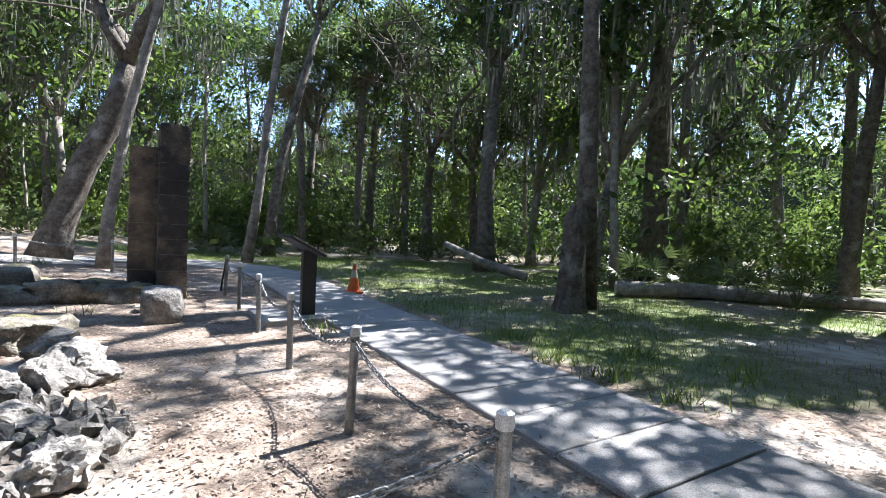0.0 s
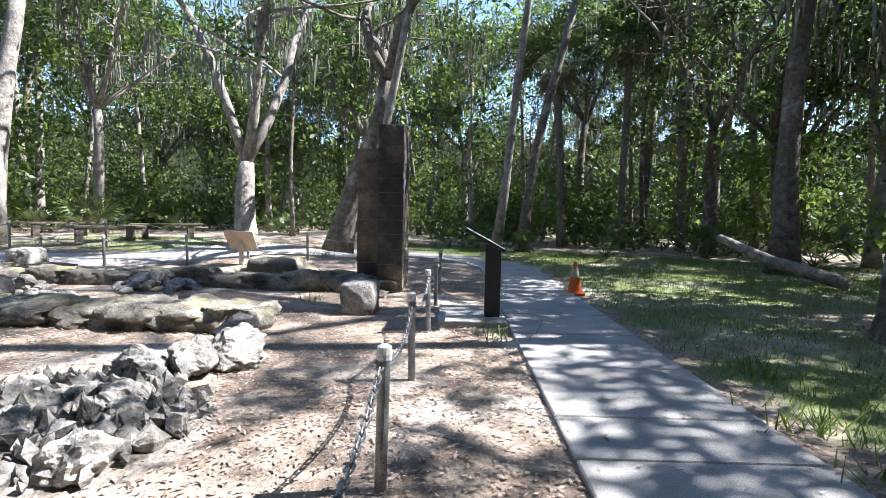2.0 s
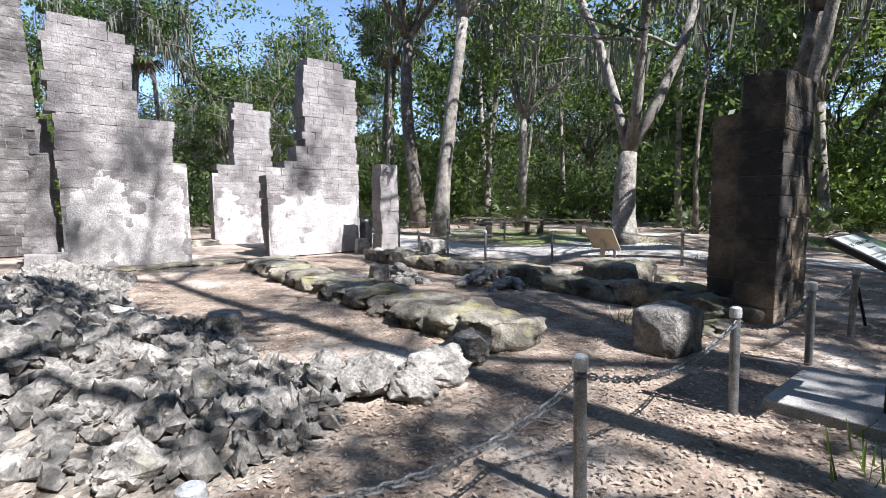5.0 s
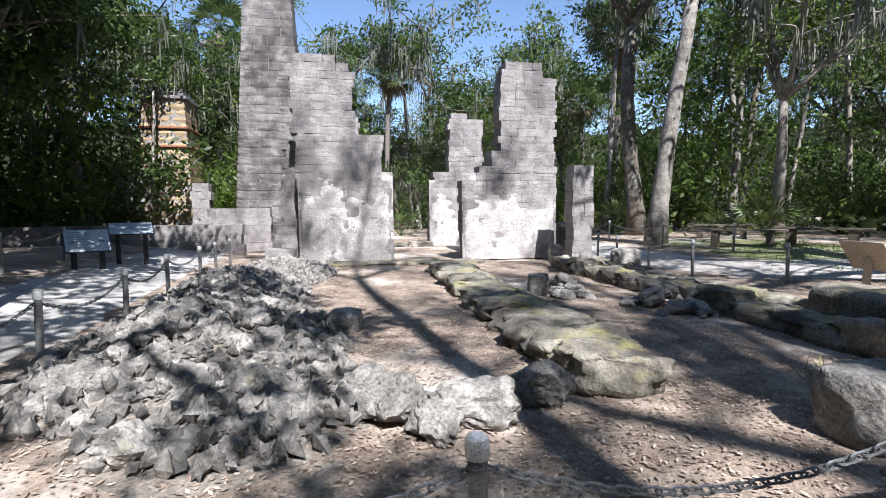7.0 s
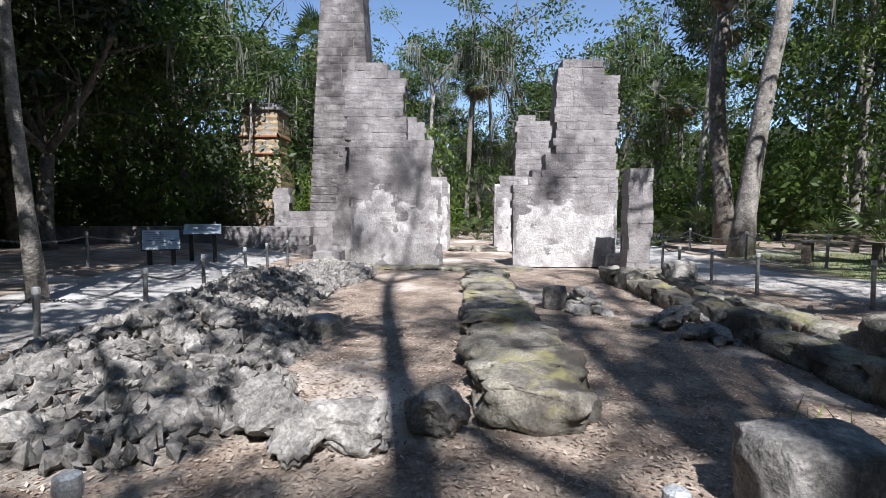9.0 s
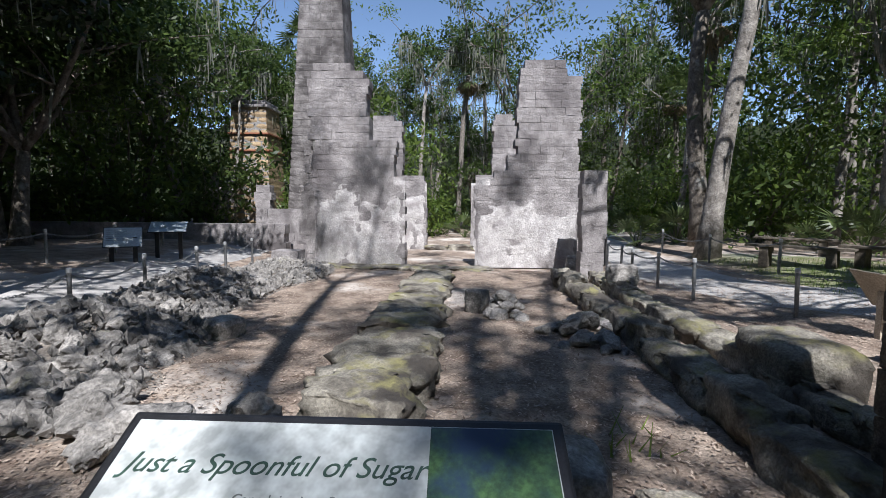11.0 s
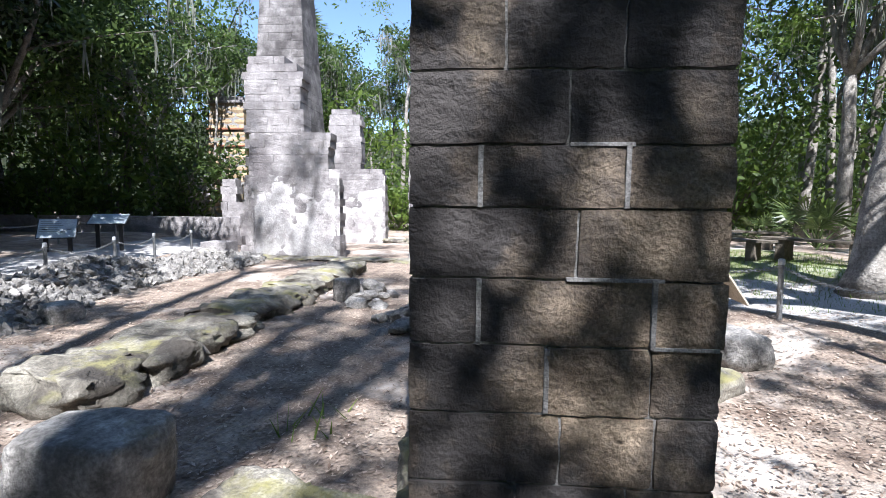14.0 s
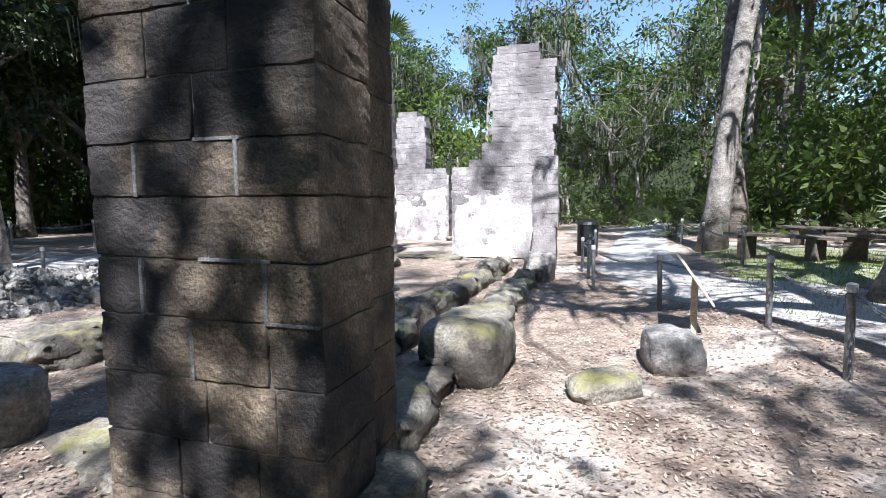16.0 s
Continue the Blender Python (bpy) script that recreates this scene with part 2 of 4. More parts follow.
def lawn_here(x, y):
    """How grassy a place is, 0 to 1: the lawn beside the walk, and thin strips beyond the far fences."""
    g = 0.0
    side = 99
    for (a, b) in zip(WALK, WALK[1:]):
        mid = (a[1] + b[1]) / 2
        if abs(mid.y - y) < 1.2:
            side = min(side, x - mid.x)
    if (y > 7.0 and side != 99 and side > -0.05) or (y >= 19.5 and x > -11):
        g = 1.0 if y < 23 else 0.25
        if y < 10.5:
            g *= max(0.0, min(1.0, 1.2 - (x - 2.0) * 0.22))
    if -17 < x < -9.5 and 13.2 + (x + 9.5) * 0.45 < y < 16.2 + (x + 9.5) * 0.3:
        g = max(g, 0.8)
    return g * max(0.0, min(1.0, 0.85 + 1.2 * noise.noise((x * 0.5, y * 0.5, 9.0))))


def ground_material():
    """Leaf litter everywhere, with a mask of grass read from the mesh, and sun-bleached sand showing through."""
    m = LITTER
    n, l = m.node_tree.nodes, m.node_tree.links
    bsdf = n["Principled BSDF"]
    old = bsdf.inputs["Base Color"].links[0].from_socket
    att = n.new("ShaderNodeAttribute")
    att.attribute_name = "lawn"
    x = n.new("ShaderNodeMix")
    x.data_type = "RGBA"
    x.inputs["B"].default_value = (0.10, 0.15, 0.03, 1)
    l.new(att.outputs["Fac"], x.inputs["Factor"])
    l.new(old, x.inputs["A"])
    l.new(x.outputs["Result"], bsdf.inputs["Base Color"])
    return m


def build_ground():
    xs = sorted(set([-1500, -500, -200, -90, -60] + [round(-45 + 1.5 * i, 2) for i in range(16)] + [round(-21.0 + 0.3 * i, 2) for i in range(100)] + [round(9 + 1.5 * i, 2) for i in range(20)] + [60, 90, 200, 500, 1500]))
    ys = sorted(set([-1500, -500, -200, -90, -60] + [round(-45 + 1.5 * i, 2) for i in range(26)] + [round(-6 + 0.3 * i, 2) for i in range(100)] + [round(24 + 1.5 * i, 2) for i in range(16)] + [60, 90, 200, 500, 1500]))
    s = Shape()
    s.v = [(x, y, land(x, y) if abs(x) < 60 and abs(y) < 60 else 0.0) for y in ys for x in xs]
    w = len(xs)
    s.f = [(j * w + i, j * w + i + 1, (j + 1) * w + i + 1, (j + 1) * w + i) for j in range(len(ys) - 1) for i in range(w - 1)]
    me = s.mesh("ground", ground_material(), True)
    att = me.attributes.new("lawn", "FLOAT", "POINT")
    att.data.foreach_set("value", [0.8 * lawn_here(x, y) if abs(x) < 60 and abs(y) < 60 else 0.0 for x, y, z in s.v])
    return tagged(new("ground", me), "leaf-strewn sandy ground with patches of grass", "ground", kind="structure")


build_ground()


def strip(points, width, z, name, label, mat):
    """A path lying on the ground, with a ragged edge."""
    s, rng = Shape(), random.Random(name)
    rows = []
    dense = []
    for a, b in zip(points, points[1:]):
        a, b = Vector(a), Vector(b)
        steps = max(2, int((b - a).length / 0.5))
        dense += [a.lerp(b, i / steps) for i in range(steps)]
    dense.append(Vector(points[-1]))
    for i, p in enumerate(dense):
        d = (dense[min(i + 1, len(dense) - 1)] - dense[max(i - 1, 0)]).normalized()
        nrm = Vector((d.y, -d.x))
        w = width / 2
        row = [p - nrm * (w + rng.uniform(-0.12, 0.12)), p - nrm * w * 0.5, p, p + nrm * w * 0.5, p + nrm * (w + rng.uniform(-0.12, 0.12))]
        rows.append([(q.x, q.y, land(q.x, q.y) + (z if 0 < k < 4 else 0.002)) for k, q in enumerate(row)])
    s.v = [p for r in rows for p in r]
    s.f = [(i * 5 + k, i * 5 + k + 1, i * 5 + k + 6, i * 5 + k + 5) for i in range(len(rows) - 1) for k in range(4)]
    return tagged(new(name, s.mesh(name, mat, True)), label, "path", kind="structure")


strip([uv(*p).to_2d() for p in ((0.6, 18.0), (-1.2, 17.4), (-2.9, 16.8), (-4.6, 15.6), (-6.5, 15.0), (-9.0, 15.0), (-12.0, 15.2), (-16.0, 15.6), (-24.0, 16.5))], 1.7, 0.012, "path_shell", "pale shell path beyond the chain fence", SAND)
strip([uv(*p).to_2d() for p in ((5.0, 2.6), (1.5, 3.1), (-2.0, 3.0), (-6.0, 2.7), (-11.0, 2.6), (-19.0, 2.0))], 1.9, 0.012, "path_grey", "grey shell path in the shade beyond the chain fence", SAND)


# ---------------------------------------------------------------- masonry
def rough_block(seed, cuts=1, rough=0.05, bevel=0.06):
    """A unit block, 1 x 1 x 1 about its centre, with broken corners."""
    bm = bmesh.new()
    bmesh.ops.create_cube(bm, size=1)
    if cuts:
        bmesh.ops.subdivide_edges(bm, edges=bm.edges[:], cuts=cuts, use_grid_fill=True)
    for q in bm.verts:
        p = q.co
        edge = sum(abs(c) > 0.49 for c in p)
        n = noise.noise_vector((p.x * 2.3 + seed * 7.1, p.y * 2.3, p.z * 2.3))
        q.co = p + n * rough * (1.0 if edge > 1 else 0.5)
        if edge > 1:
            for i in range(3):
                if abs(p[i]) > 0.49:
                    q.co[i] -= math.copysign(bevel * (edge - 1) * 0.5, p[i])
    s = Shape()
    bm.verts.index_update()
    s.add([q.co[:] for q in bm.verts], [[q.index for q in f.verts] for f in bm.faces])
    bm.free()
    return s


def block_pieces(parent, mats_meshes, u0, u1, spans, course, length, rng, proud=0.012, gap=0.012, name="block", z0=0.0, limit=99):
    """Lays courses of blocks. spans(z) gives the (v0, v1) ranges to fill at that height."""
    z, row = z0, 0
    while row < limit:
        ranges = spans(z + course * 0.5)
        if not ranges:
            break
        h = course * rng.uniform(0.94, 1.06)
        for v0, v1 in ranges:
            v = v0 + (0 if row % 2 else -length * 0.5)
            while v < v1 - 0.05:
                w = length * rng.uniform(0.75, 1.3)
                a, b = max(v, v0), min(v + w, v1)
                if v1 - b < 0.16:
                    b = v1
                if b - a > 0.06:
                    ob = new(name, rng.choice(mats_meshes))
                    ob.parent = parent
                    du = rng.uniform(-proud, proud)
                    ob.matrix_basis = Matrix.LocRotScale(((u0 + u1) / 2 + du, (a + b) / 2, z + h / 2), Euler((0, 0, rng.uniform(-0.006, 0.006))), (u1 - u0, b - a - gap, h - gap))
                v = b if b == v1 else v + w
        z += h
        row += 1
    return z


COQ_BLOCKS = [rough_block(i, 2, 0.018, 0.008).mesh("block", COQUINA) for i in range(6)]
DARK_BLOCKS = [rough_block(i + 60, 2, 0.014, 0.006).mesh("block", DARK_COQUINA) for i in range(6)]
TAN_BLOCKS = [rough_block(i + 40, 1, 0.02, 0.03).mesh("block", TAN_BRICK) for i in range(4)]


def steps_profile(steps):
    """steps: (z, v0, v1) upper bounds in rising order; a height z takes the first whose bound is above it."""
    def spans(z):
        for top, v0, v1 in steps:
            if z < top:
                return [(v0, v1)]
        return []
    return spans


def ruin_wall(label, u_front, thick, steps, seed, course=0.2, length=0.55, upper=None, ragged=0.05):
    """A standing fragment of wall: blocks through its whole thickness; below `upper` it still has plaster."""
    rng = random.Random(seed)
    w = thing("ruined_wall", label, "ruin wall", RUIN)

    def spans(z):
        out = steps_profile(steps)(z)
        return [(a + rng.uniform(-ragged, ragged), b + rng.uniform(-ragged, ragged)) for a, b in out]

    top = steps[-1][0]
    z = 0.0
    block_pieces(w, COQ_BLOCKS, u_front - thick, u_front, lambda q: spans(q) if q < top else [], course, length, rng, 0.008, 0.003, z0=z)
    core = Shape()
    lo = 0.0
    for up, v0, v1 in steps:
        core.box(u_front - thick + 0.03, u_front - 0.03, v0 + 0.09, v1 - 0.09, lo, max(lo + 0.05, up - 0.15))
        lo = up - 0.15
    part("mortar_core", core, MORTAR, w, "pale lime mortar filling the joints")
    if upper:
        coat, n, lo = Shape(), 0, steps_profile(steps)
        v0, v1 = steps[0][1] - 0.02, steps[0][2] + 0.02
        nv, nz = int((v1 - v0) / 0.06), int(upper / 0.06)
        for j in range(nz + 1):
            for i in range(nv + 1):
                v, z2 = v0 + (v1 - v0) * i / nv, upper * j / nz
                q = Vector((v * 1.3, z2 * 1.3, seed * 9.1))
                edge = min(1.0, min(i, nv - i, nz - j) / 3.0)
                lift = 0.020 + 0.05 * noise.noise(q) + 0.03 * noise.noise(q * 2.9) + 0.012 * noise.noise(q * 9.0) - 0.07 * max(0.0, min(1.0, (z2 - 1.45 - 0.7 * noise.noise((v * 0.8, seed, 5.5))) / 0.9))
                ok = lo(z2)
                inside = ok and ok[0][0] - 0.02 <= v <= ok[0][1] + 0.02
                coat.v.append((u_front + (min(0.045, lift) * edge - 0.03 * (1 - edge) if inside else -0.06), v, z2))
        coat.f = [(j * (nv + 1) + i, j * (nv + 1) + i + 1, (j + 1) * (nv + 1) + i + 1, (j + 1) * (nv + 1) + i) for j in range(nz) for i in range(nv)]
        part("plaster", coat, PLASTER, w, "patchy pale lime plaster", True)
    return w


# the two front fragments with the doorway between them
ruin_wall("tall ruined coquina wall with grey stained plaster", -9.15, 0.6, [(2.25, 5.94, 8.35), (3.3, 5.9, 8.12), (4.95, 5.8, 7.38), (5.15, 5.9, 7.3), (5.33, 5.9, 6.9)], 1, upper=2.4)
ruin_wall("tall ruined coquina wall fragment with stepped top", -9.1, 0.6, [(2.2, 10.29, 13.0), (2.5, 10.7, 13.0), (3.1, 11.1, 12.97), (5.05, 11.33, 12.97), (5.3, 11.4, 12.63), (5.44, 11.46, 12.55)], 2, upper=2.4)
ruin_wall("ruined wall stub returning behind the doorway", -9.8, 0.5, [(1.5, 5.3, 5.9), (2.4, 5.45, 5.9), (3.2, 5.5, 5.85)], 3, course=0.25, length=0.4, ragged=0.1)
# narrow pier at the end
ruin_wall("slender pale coquina pier with rough edges", -7.3, 0.45, [(2.47, 12.66, 13.2), (2.58, 12.72, 13.1)], 4, course=0.31, length=0.6, ragged=0.03)
# the back wall, with its own openings
ruin_wall("far ruined wall with a ledge of loose blocks", -14.3, 0.6, [(2.5, 10.28, 12.4), (2.72, 10.42, 12.4), (4.75, 11.02, 12.35), (4.9, 11.05, 11.7)], 5, upper=2.5)
ruin_wall("far ruined wall with a stepped broken top", -14.3, 0.6, [(2.5, 6.4, 8.58), (2.75, 6.4, 8.45), (4.8, 6.5, 7.7), (5.0, 6.55, 7.4)], 6, upper=2.5)
ruin_wall("low crumbled wall stub beside the tall chimney", -7.7, 0.6, [(0.5, 5.35, 6.0)], 7, course=0.25, length=0.4, ragged=0.08)


def chimney(label, m, base, top, height, seed, blocks, bands=(), cap=False):
    """A tapering square chimney of coursed stone, centred on its own axes. base, top: widths (u, v)."""
    rng = random.Random(seed)
    c = thing("stone_chimney", label, "chimney", m)
    z, course = 0.0, 0.3
    while z < height - 0.1:
        f = z / height
        wu, wv = base[0] + (top[0] - base[0]) * f, base[1] + (top[1] - base[1]) * f
        cols = max(2, round(wv / 0.75))
        off = 0.5 if round(z / course) % 2 else 0.0
        edges = [-wv / 2] + [-wv / 2 + wv * (i + off) / cols for i in range(0 if off else 1, cols)] + [wv / 2]
        for a, b in zip(edges, edges[1:]):
            if b - a < 0.05:
                continue
            ob = new("block", rng.choice(blocks))
            ob.parent = c
            ob.matrix_basis = Matrix.LocRotScale((rng.uniform(-0.01, 0.01), (a + b) / 2, z + course / 2), None, (wu, b - a - 0.01, course - 0.012))
        z += course
    core = Shape()
    k0, k1 = 0.97, 0.97
    core.add([(sx * base[0] * k0 / 2, sy * base[1] * k0 / 2, 0) for sx, sy in ((-1, -1), (1, -1), (1, 1), (-1, 1))] + [(sx * top[0] * k1 / 2, sy * top[1] * k1 / 2, height - 0.1) for sx, sy in ((-1, -1), (1, -1), (1, 1), (-1, 1))], [(0, 1, 5, 4), (1, 2, 6, 5), (2, 3, 7, 6), (3, 0, 4, 7), (4, 5, 6, 7)])
    part("mortar_core", core, MORTAR, c)
    for zb in bands:
        f = zb / height
        wu, wv = base[0] + (top[0] - base[0]) * f + 0.16, base[1] + (top[1] - base[1]) * f + 0.16
        part("band", Shape().box(-wu / 2, wu / 2, -wv / 2, wv / 2, zb, zb + 0.09, 0.02), RED_BRICK, c, "projecting band of red brick")
    if cap:
        wu, wv = top[0] + 0.2, top[1] + 0.2
        part("cap", Shape().box(-wu / 2, wu / 2, -wv / 2, wv / 2, height, height + 0.14, 0.03).box(-wu / 2 + 0.12, wu / 2 - 0.12, -wv / 2 + 0.12, wv / 2 - 0.12, height + 0.13, height + 0.36, 0.08), COQUINA, c, "weathered grey stone cap")
    return c


chimney("tall tapering grey coquina chimney", RUIN @ Matrix.Translation((-15.4, 4.6, 0)), (2.55, 2.55), (1.3, 1.3), 11.8, 11, DARK_BLOCKS)
chimney("square tan stone chimney with two red brick bands", pose(-18.9, -10.6, 0, 0, 0, 27), (2.5, 2.4), (1.85, 1.8), 6.5, 12, TAN_BLOCKS, (4.3, 5.15), True)
# the low shaded terrace and its walls on the far side
ruin_wall("long low shaded terrace wall of dark stone", -12.5, 0.5, [(0.8, -8.0, 3.9)], 21, course=0.32, length=0.8)
ruin_wall("grey ruined wall beside the tan chimney", -20.5, 0.5, [(3.3, -3.2, -1.5)], 22, course=0.3)
ruin_wall("dark upright doorway stub of stone", -15.5, 0.5, [(2.3, 1.6, 2.25)], 23, course=0.3)
ruin_wall("low stone wall in front of the chimney", -13.6, 0.5, [(1.5, 2.6, 4.6)], 25, course=0.3)


def pier_blocks(parent, corners, z_list, splits, rng, mat, setback=0.0, name="block"):
    """Courses of a pier over a rectangle (u0, u1, v0, v1), each cut at the given shares of its width; every block keeps fine relief."""
    u0, u1, v0, v1 = corners
    for i, (z0, z1) in enumerate(zip(z_list, z_list[1:])):
        cuts = [0.0] + list(splits[i % len(splits)]) + [1.0]
        for a, b in zip(cuts, cuts[1:]):
            va, vb = v0 + (v1 - v0) * a, v0 + (v1 - v0) * b
            s = rough_block(rng.random() * 50, 7, 0.0, 0.0)
            size = Vector((u1 - u0, vb - va - 0.003, z1 - z0 - 0.003))
            mid = Vector(((u0 + u1) / 2 + rng.uniform(-0.005, 0.005), (va + vb) / 2, (z0 + z1) / 2))
            out = []
            for p in s.v:
                p = Vector(p)
                q = Vector((p.x * size.x, p.y * size.y, p.z * size.z)) + mid
                rim = sum(abs(c) > 0.49 for c in p)
                d = noise.noise_vector(q * 5.0) * 0.006 + noise.noise_vector(q * 26.0) * 0.007
                if rim > 1:
                    d -= Vector([math.copysign(0.0018 * rim, c) if abs(c) > 0.49 else 0 for c in p])
                out.append(q + d)
            s.v = [tuple(p) for p in out]
            part(name, s, mat, parent)


def build_pier():
    """The big weathered pier beside the walk, with a rebate down its dark flank."""
    rng = random.Random(5)
    p = thing("stone_pier", "tall weathered coquina pier of brown stained blocks", "stone pier", RUIN)
    z = [0.0, 0.19, 0.46, 0.73, 0.99, 1.235, 1.49, 1.71, 1.97, 2.23, 2.5, 2.88]
    front = [(0.4,), (0.36, 0.72), (0.5, 0.8), (0.45, 0.78), (0.23, 0.78), (0.54,), (0.23, 0.685), (0.5,), (0.3, 0.66), (0.5,), (0.4, 0.8)]
    pier_blocks(p, (1.66, 2.10, 11.93, 13.06), z, front, rng, PILLAR)
    pier_blocks(p, (1.24, 1.65, 12.22, 12.99), z[:-1], [(0.5,), (0.3,), (0.6,)], rng, PILLAR)
    for q in ((1.676, 2.084, 11.946, 13.044, 0.0, 2.8), (1.256, 1.7, 12.236, 12.974, 0, 2.45)):
        part("mortar_core", Shape().box(*q), MORTAR, p, "pale cement repointing")
    for v, z0, z1 in ((12.81, 0.99, 1.235), (12.70, 1.49, 1.71), (12.19, 1.49, 1.71), (12.19, 0.99, 1.235), (12.44, 0.74, 0.98)):
        part("cement_joint", Shape().box(2.05, 2.106, v - 0.009, v + 0.009, z0, z1, 0.002), MORTAR, p)
    for z, v0, v1 in ((1.237, 12.5, 12.84), (0.992, 12.81, 13.04), (1.712, 12.5, 12.72)):
        part("cement_joint", Shape().box(2.05, 2.106, v0, v1, z - 0.007, z + 0.007, 0.002), MORTAR, p)
    foot = rough_block(3.3, 4, 0.12, 0.05)
    foot.v = [(x * 0.62 + 1.7, y * 1.35 + 12.53, z * 0.26 + 0.05) for x, y, z in foot.v]
    part("footing", foot, MOSSY, p, "rough eroded footing stones", True)


build_pier()


# ---------------------------------------------------------------- low walls and stones
def boulder(seed, cuts=3, flat=0.0, sharp=0.24):
    """A broken stone about one metre across: noise over a sphere, cut by random planes."""
    rng = random.Random(seed)
    bm = bmesh.new()
    bmesh.ops.create_icosphere(bm, subdivisions=cuts, radius=0.5)
    planes = []
    for _ in range(7):
        d = Vector((rng.uniform(-1, 1), rng.uniform(-1, 1), rng.uniform(-0.6, 1))).normalized()
        planes.append((d, rng.uniform(0.27, 0.42)))
    if flat:
        planes.append((Vector((0, 0, 1)), flat))
    for q in bm.verts:
        p = q.co.copy()
        for d, r in planes:
            over = p.dot(d) - r
            if over > 0:
                p -= d * over * 0.9
        n = noise.noise(p * 3.1 + Vector((seed * 3.7, 0, 0)))
        n2 = noise.noise(p * 8.5 + Vector((0, seed * 2.1, 0)))
        n3 = noise.noise(p * 19.0 + Vector((0, 0, seed * 1.3)))
        q.co = p * (1 + sharp * n + sharp * 0.55 * n2 + 0.09 * n3)
    s = Shape()
    bm.verts.index_update()
    s.add([q.co[:] for q in bm.verts], [[q.index for q in f.verts] for f in bm.faces])
    bm.free()
    return s


def slab_stone(seed, rough=0.09):
    """A squared but worn stone, unit size about its centre."""
    s = rough_block(seed, 8, 0.0, 0.0)
    out = []
    for p in s.v:
        p = Vector(p)
        r = max(0.0, p.length - 0.56)
        q = p - p.normalized() * r * 0.55
        q += noise.noise_vector(p * 2.2 + Vector((seed * 5.3, 1, 2))) * rough + noise.noise_vector(p * 6.0 + Vector((seed, 7, 2))) * rough * 0.5 + noise.noise_vector(p * 15.0 + Vector((seed, 3, 9))) * rough * 0.22
        out.append(tuple(q))
    s.v = out
    return s


BOULDERS = [boulder(i, 4, sharp=0.33).mesh("stone", ROCK, False) for i in range(10)]
SMALL = [boulder(i + 30, 2).mesh("stone", ROCK) for i in range(10)]
SLABS = [slab_stone(i, 0.17).mesh("stone", MOSSY, True) for i in range(8)]


def low_wall(label, path, width, height, seed, length=0.75, wild=0.12):
    """A line of worn foundation stones along a path in the ruin's axes."""
    rng = random.Random(seed)
    w = thing("low_wall", label, "low wall", RUIN)
    for (u0, v0), (u1, v1) in zip(path, path[1:]):
        run = math.hypot(u1 - u0, v1 - v0)
        ang = math.atan2(v1 - v0, u1 - u0)
        n = max(1, round(run / length))
        for i in range(n):
            f = (i + 0.5) / n
            wd, h = width * rng.uniform(0.88, 1.12), height * rng.uniform(1 - wild, 1 + wild)
            ob = new("stone", rng.choice(SLABS))
            ob.parent = w
            x, y = u0 + (u1 - u0) * f, v0 + (v1 - v0) * f
            ob.matrix_basis = Matrix.LocRotScale((x + rng.uniform(-0.03, 0.03), y + rng.uniform(-0.03, 0.03), h / 2 - 0.06), Euler((rng.uniform(-0.05, 0.05), rng.uniform(-0.05, 0.05), ang + rng.uniform(-0.06, 0.06) + math.pi * rng.randrange(2))), (run / n * 1.24, wd, h + 0.1))
    return w


low_wall("mossy middle foundation wall of dark stones", [(-7.0, 9.3), (-4.0, 9.25), (0.75, 9.12)], 0.84, 0.25, 31, 0.62, 0.16)
low_wall("low mossy foundation wall of worn stones", [(-7.0, 12.1), (-2.0, 12.02), (1.5, 11.98)], 0.42, 0.3, 32, 0.66, 0.2)
low_wall("outer low foundation wall with a mossy top", [(-6.9, 12.92), (-4.0, 12.84), (-1.2, 12.82), (1.2, 12.8)], 0.42, 0.22, 33, 0.6, 0.2)
low_wall("low ledge of worn flat stones beside the pier", [(1.7, 11.75), (1.55, 10.9)], 0.4, 0.05, 34, 0.42, 0.5)
low_wall("low stony threshold in the doorway", [(-8.9, 6.0), (-8.6, 10.6)], 0.7, 0.07, 36, 0.6)
low_wall("low far foundation wall", [(-14.2, 8.7), (-14.2, 10.2)], 0.4, 0.2, 37, 0.7)


def stone(label, x, y, size, seed, turn=0.0, mesh=None, sink=0.12, name="stone_block", cat="stone"):
    sx, sy, sz = size
    me = mesh or slab_stone(seed, 0.06).mesh(name, ROCK, True)
    ob = tagged(new(name, me), label, cat)
    ob.matrix_basis = Matrix.LocRotScale((x, y, land(x, y) + sz * (0.5 - sink)), Euler((0, 0, radians(turn))), size)
    return ob


def at(u, v):
    p = uv(u, v)
    return p.x, p.y


stone("large rounded grey stone block beside the fence", *at(1.68, 10.3), (0.5, 0.66, 0.52), 71, 27)
stone("squat mossy stone block on the outer wall", *at(-0.5, 12.98), (1.05, 0.72, 0.56), 72, 27, slab_stone(72, 0.07).mesh("stone_block", MOSSY, True))
stone("squared pale grey stone standing by the path", *at(-5.55, 13.02), (0.5, 0.58, 0.62), 74, 22)
stone("dark upright stone at the foot of the wall", *at(-8.6, 12.8), (0.35, 0.4, 0.5), 75, 10)
stone("broken pale stump of stone on the mulch", *at(-1.05, 14.7), (0.6, 0.48, 0.38), 76, 30)
stone("low mossy stone in the mulch", *at(-0.2, 14.1), (0.6, 0.32, 0.2), 77, -25, slab_stone(77, 0.07).mesh("stone_block", MOSSY, True))
stone("dark stone lying on leaf litter", *at(-1.7, 7.05), (0.42, 0.36, 0.28), 78, 10)
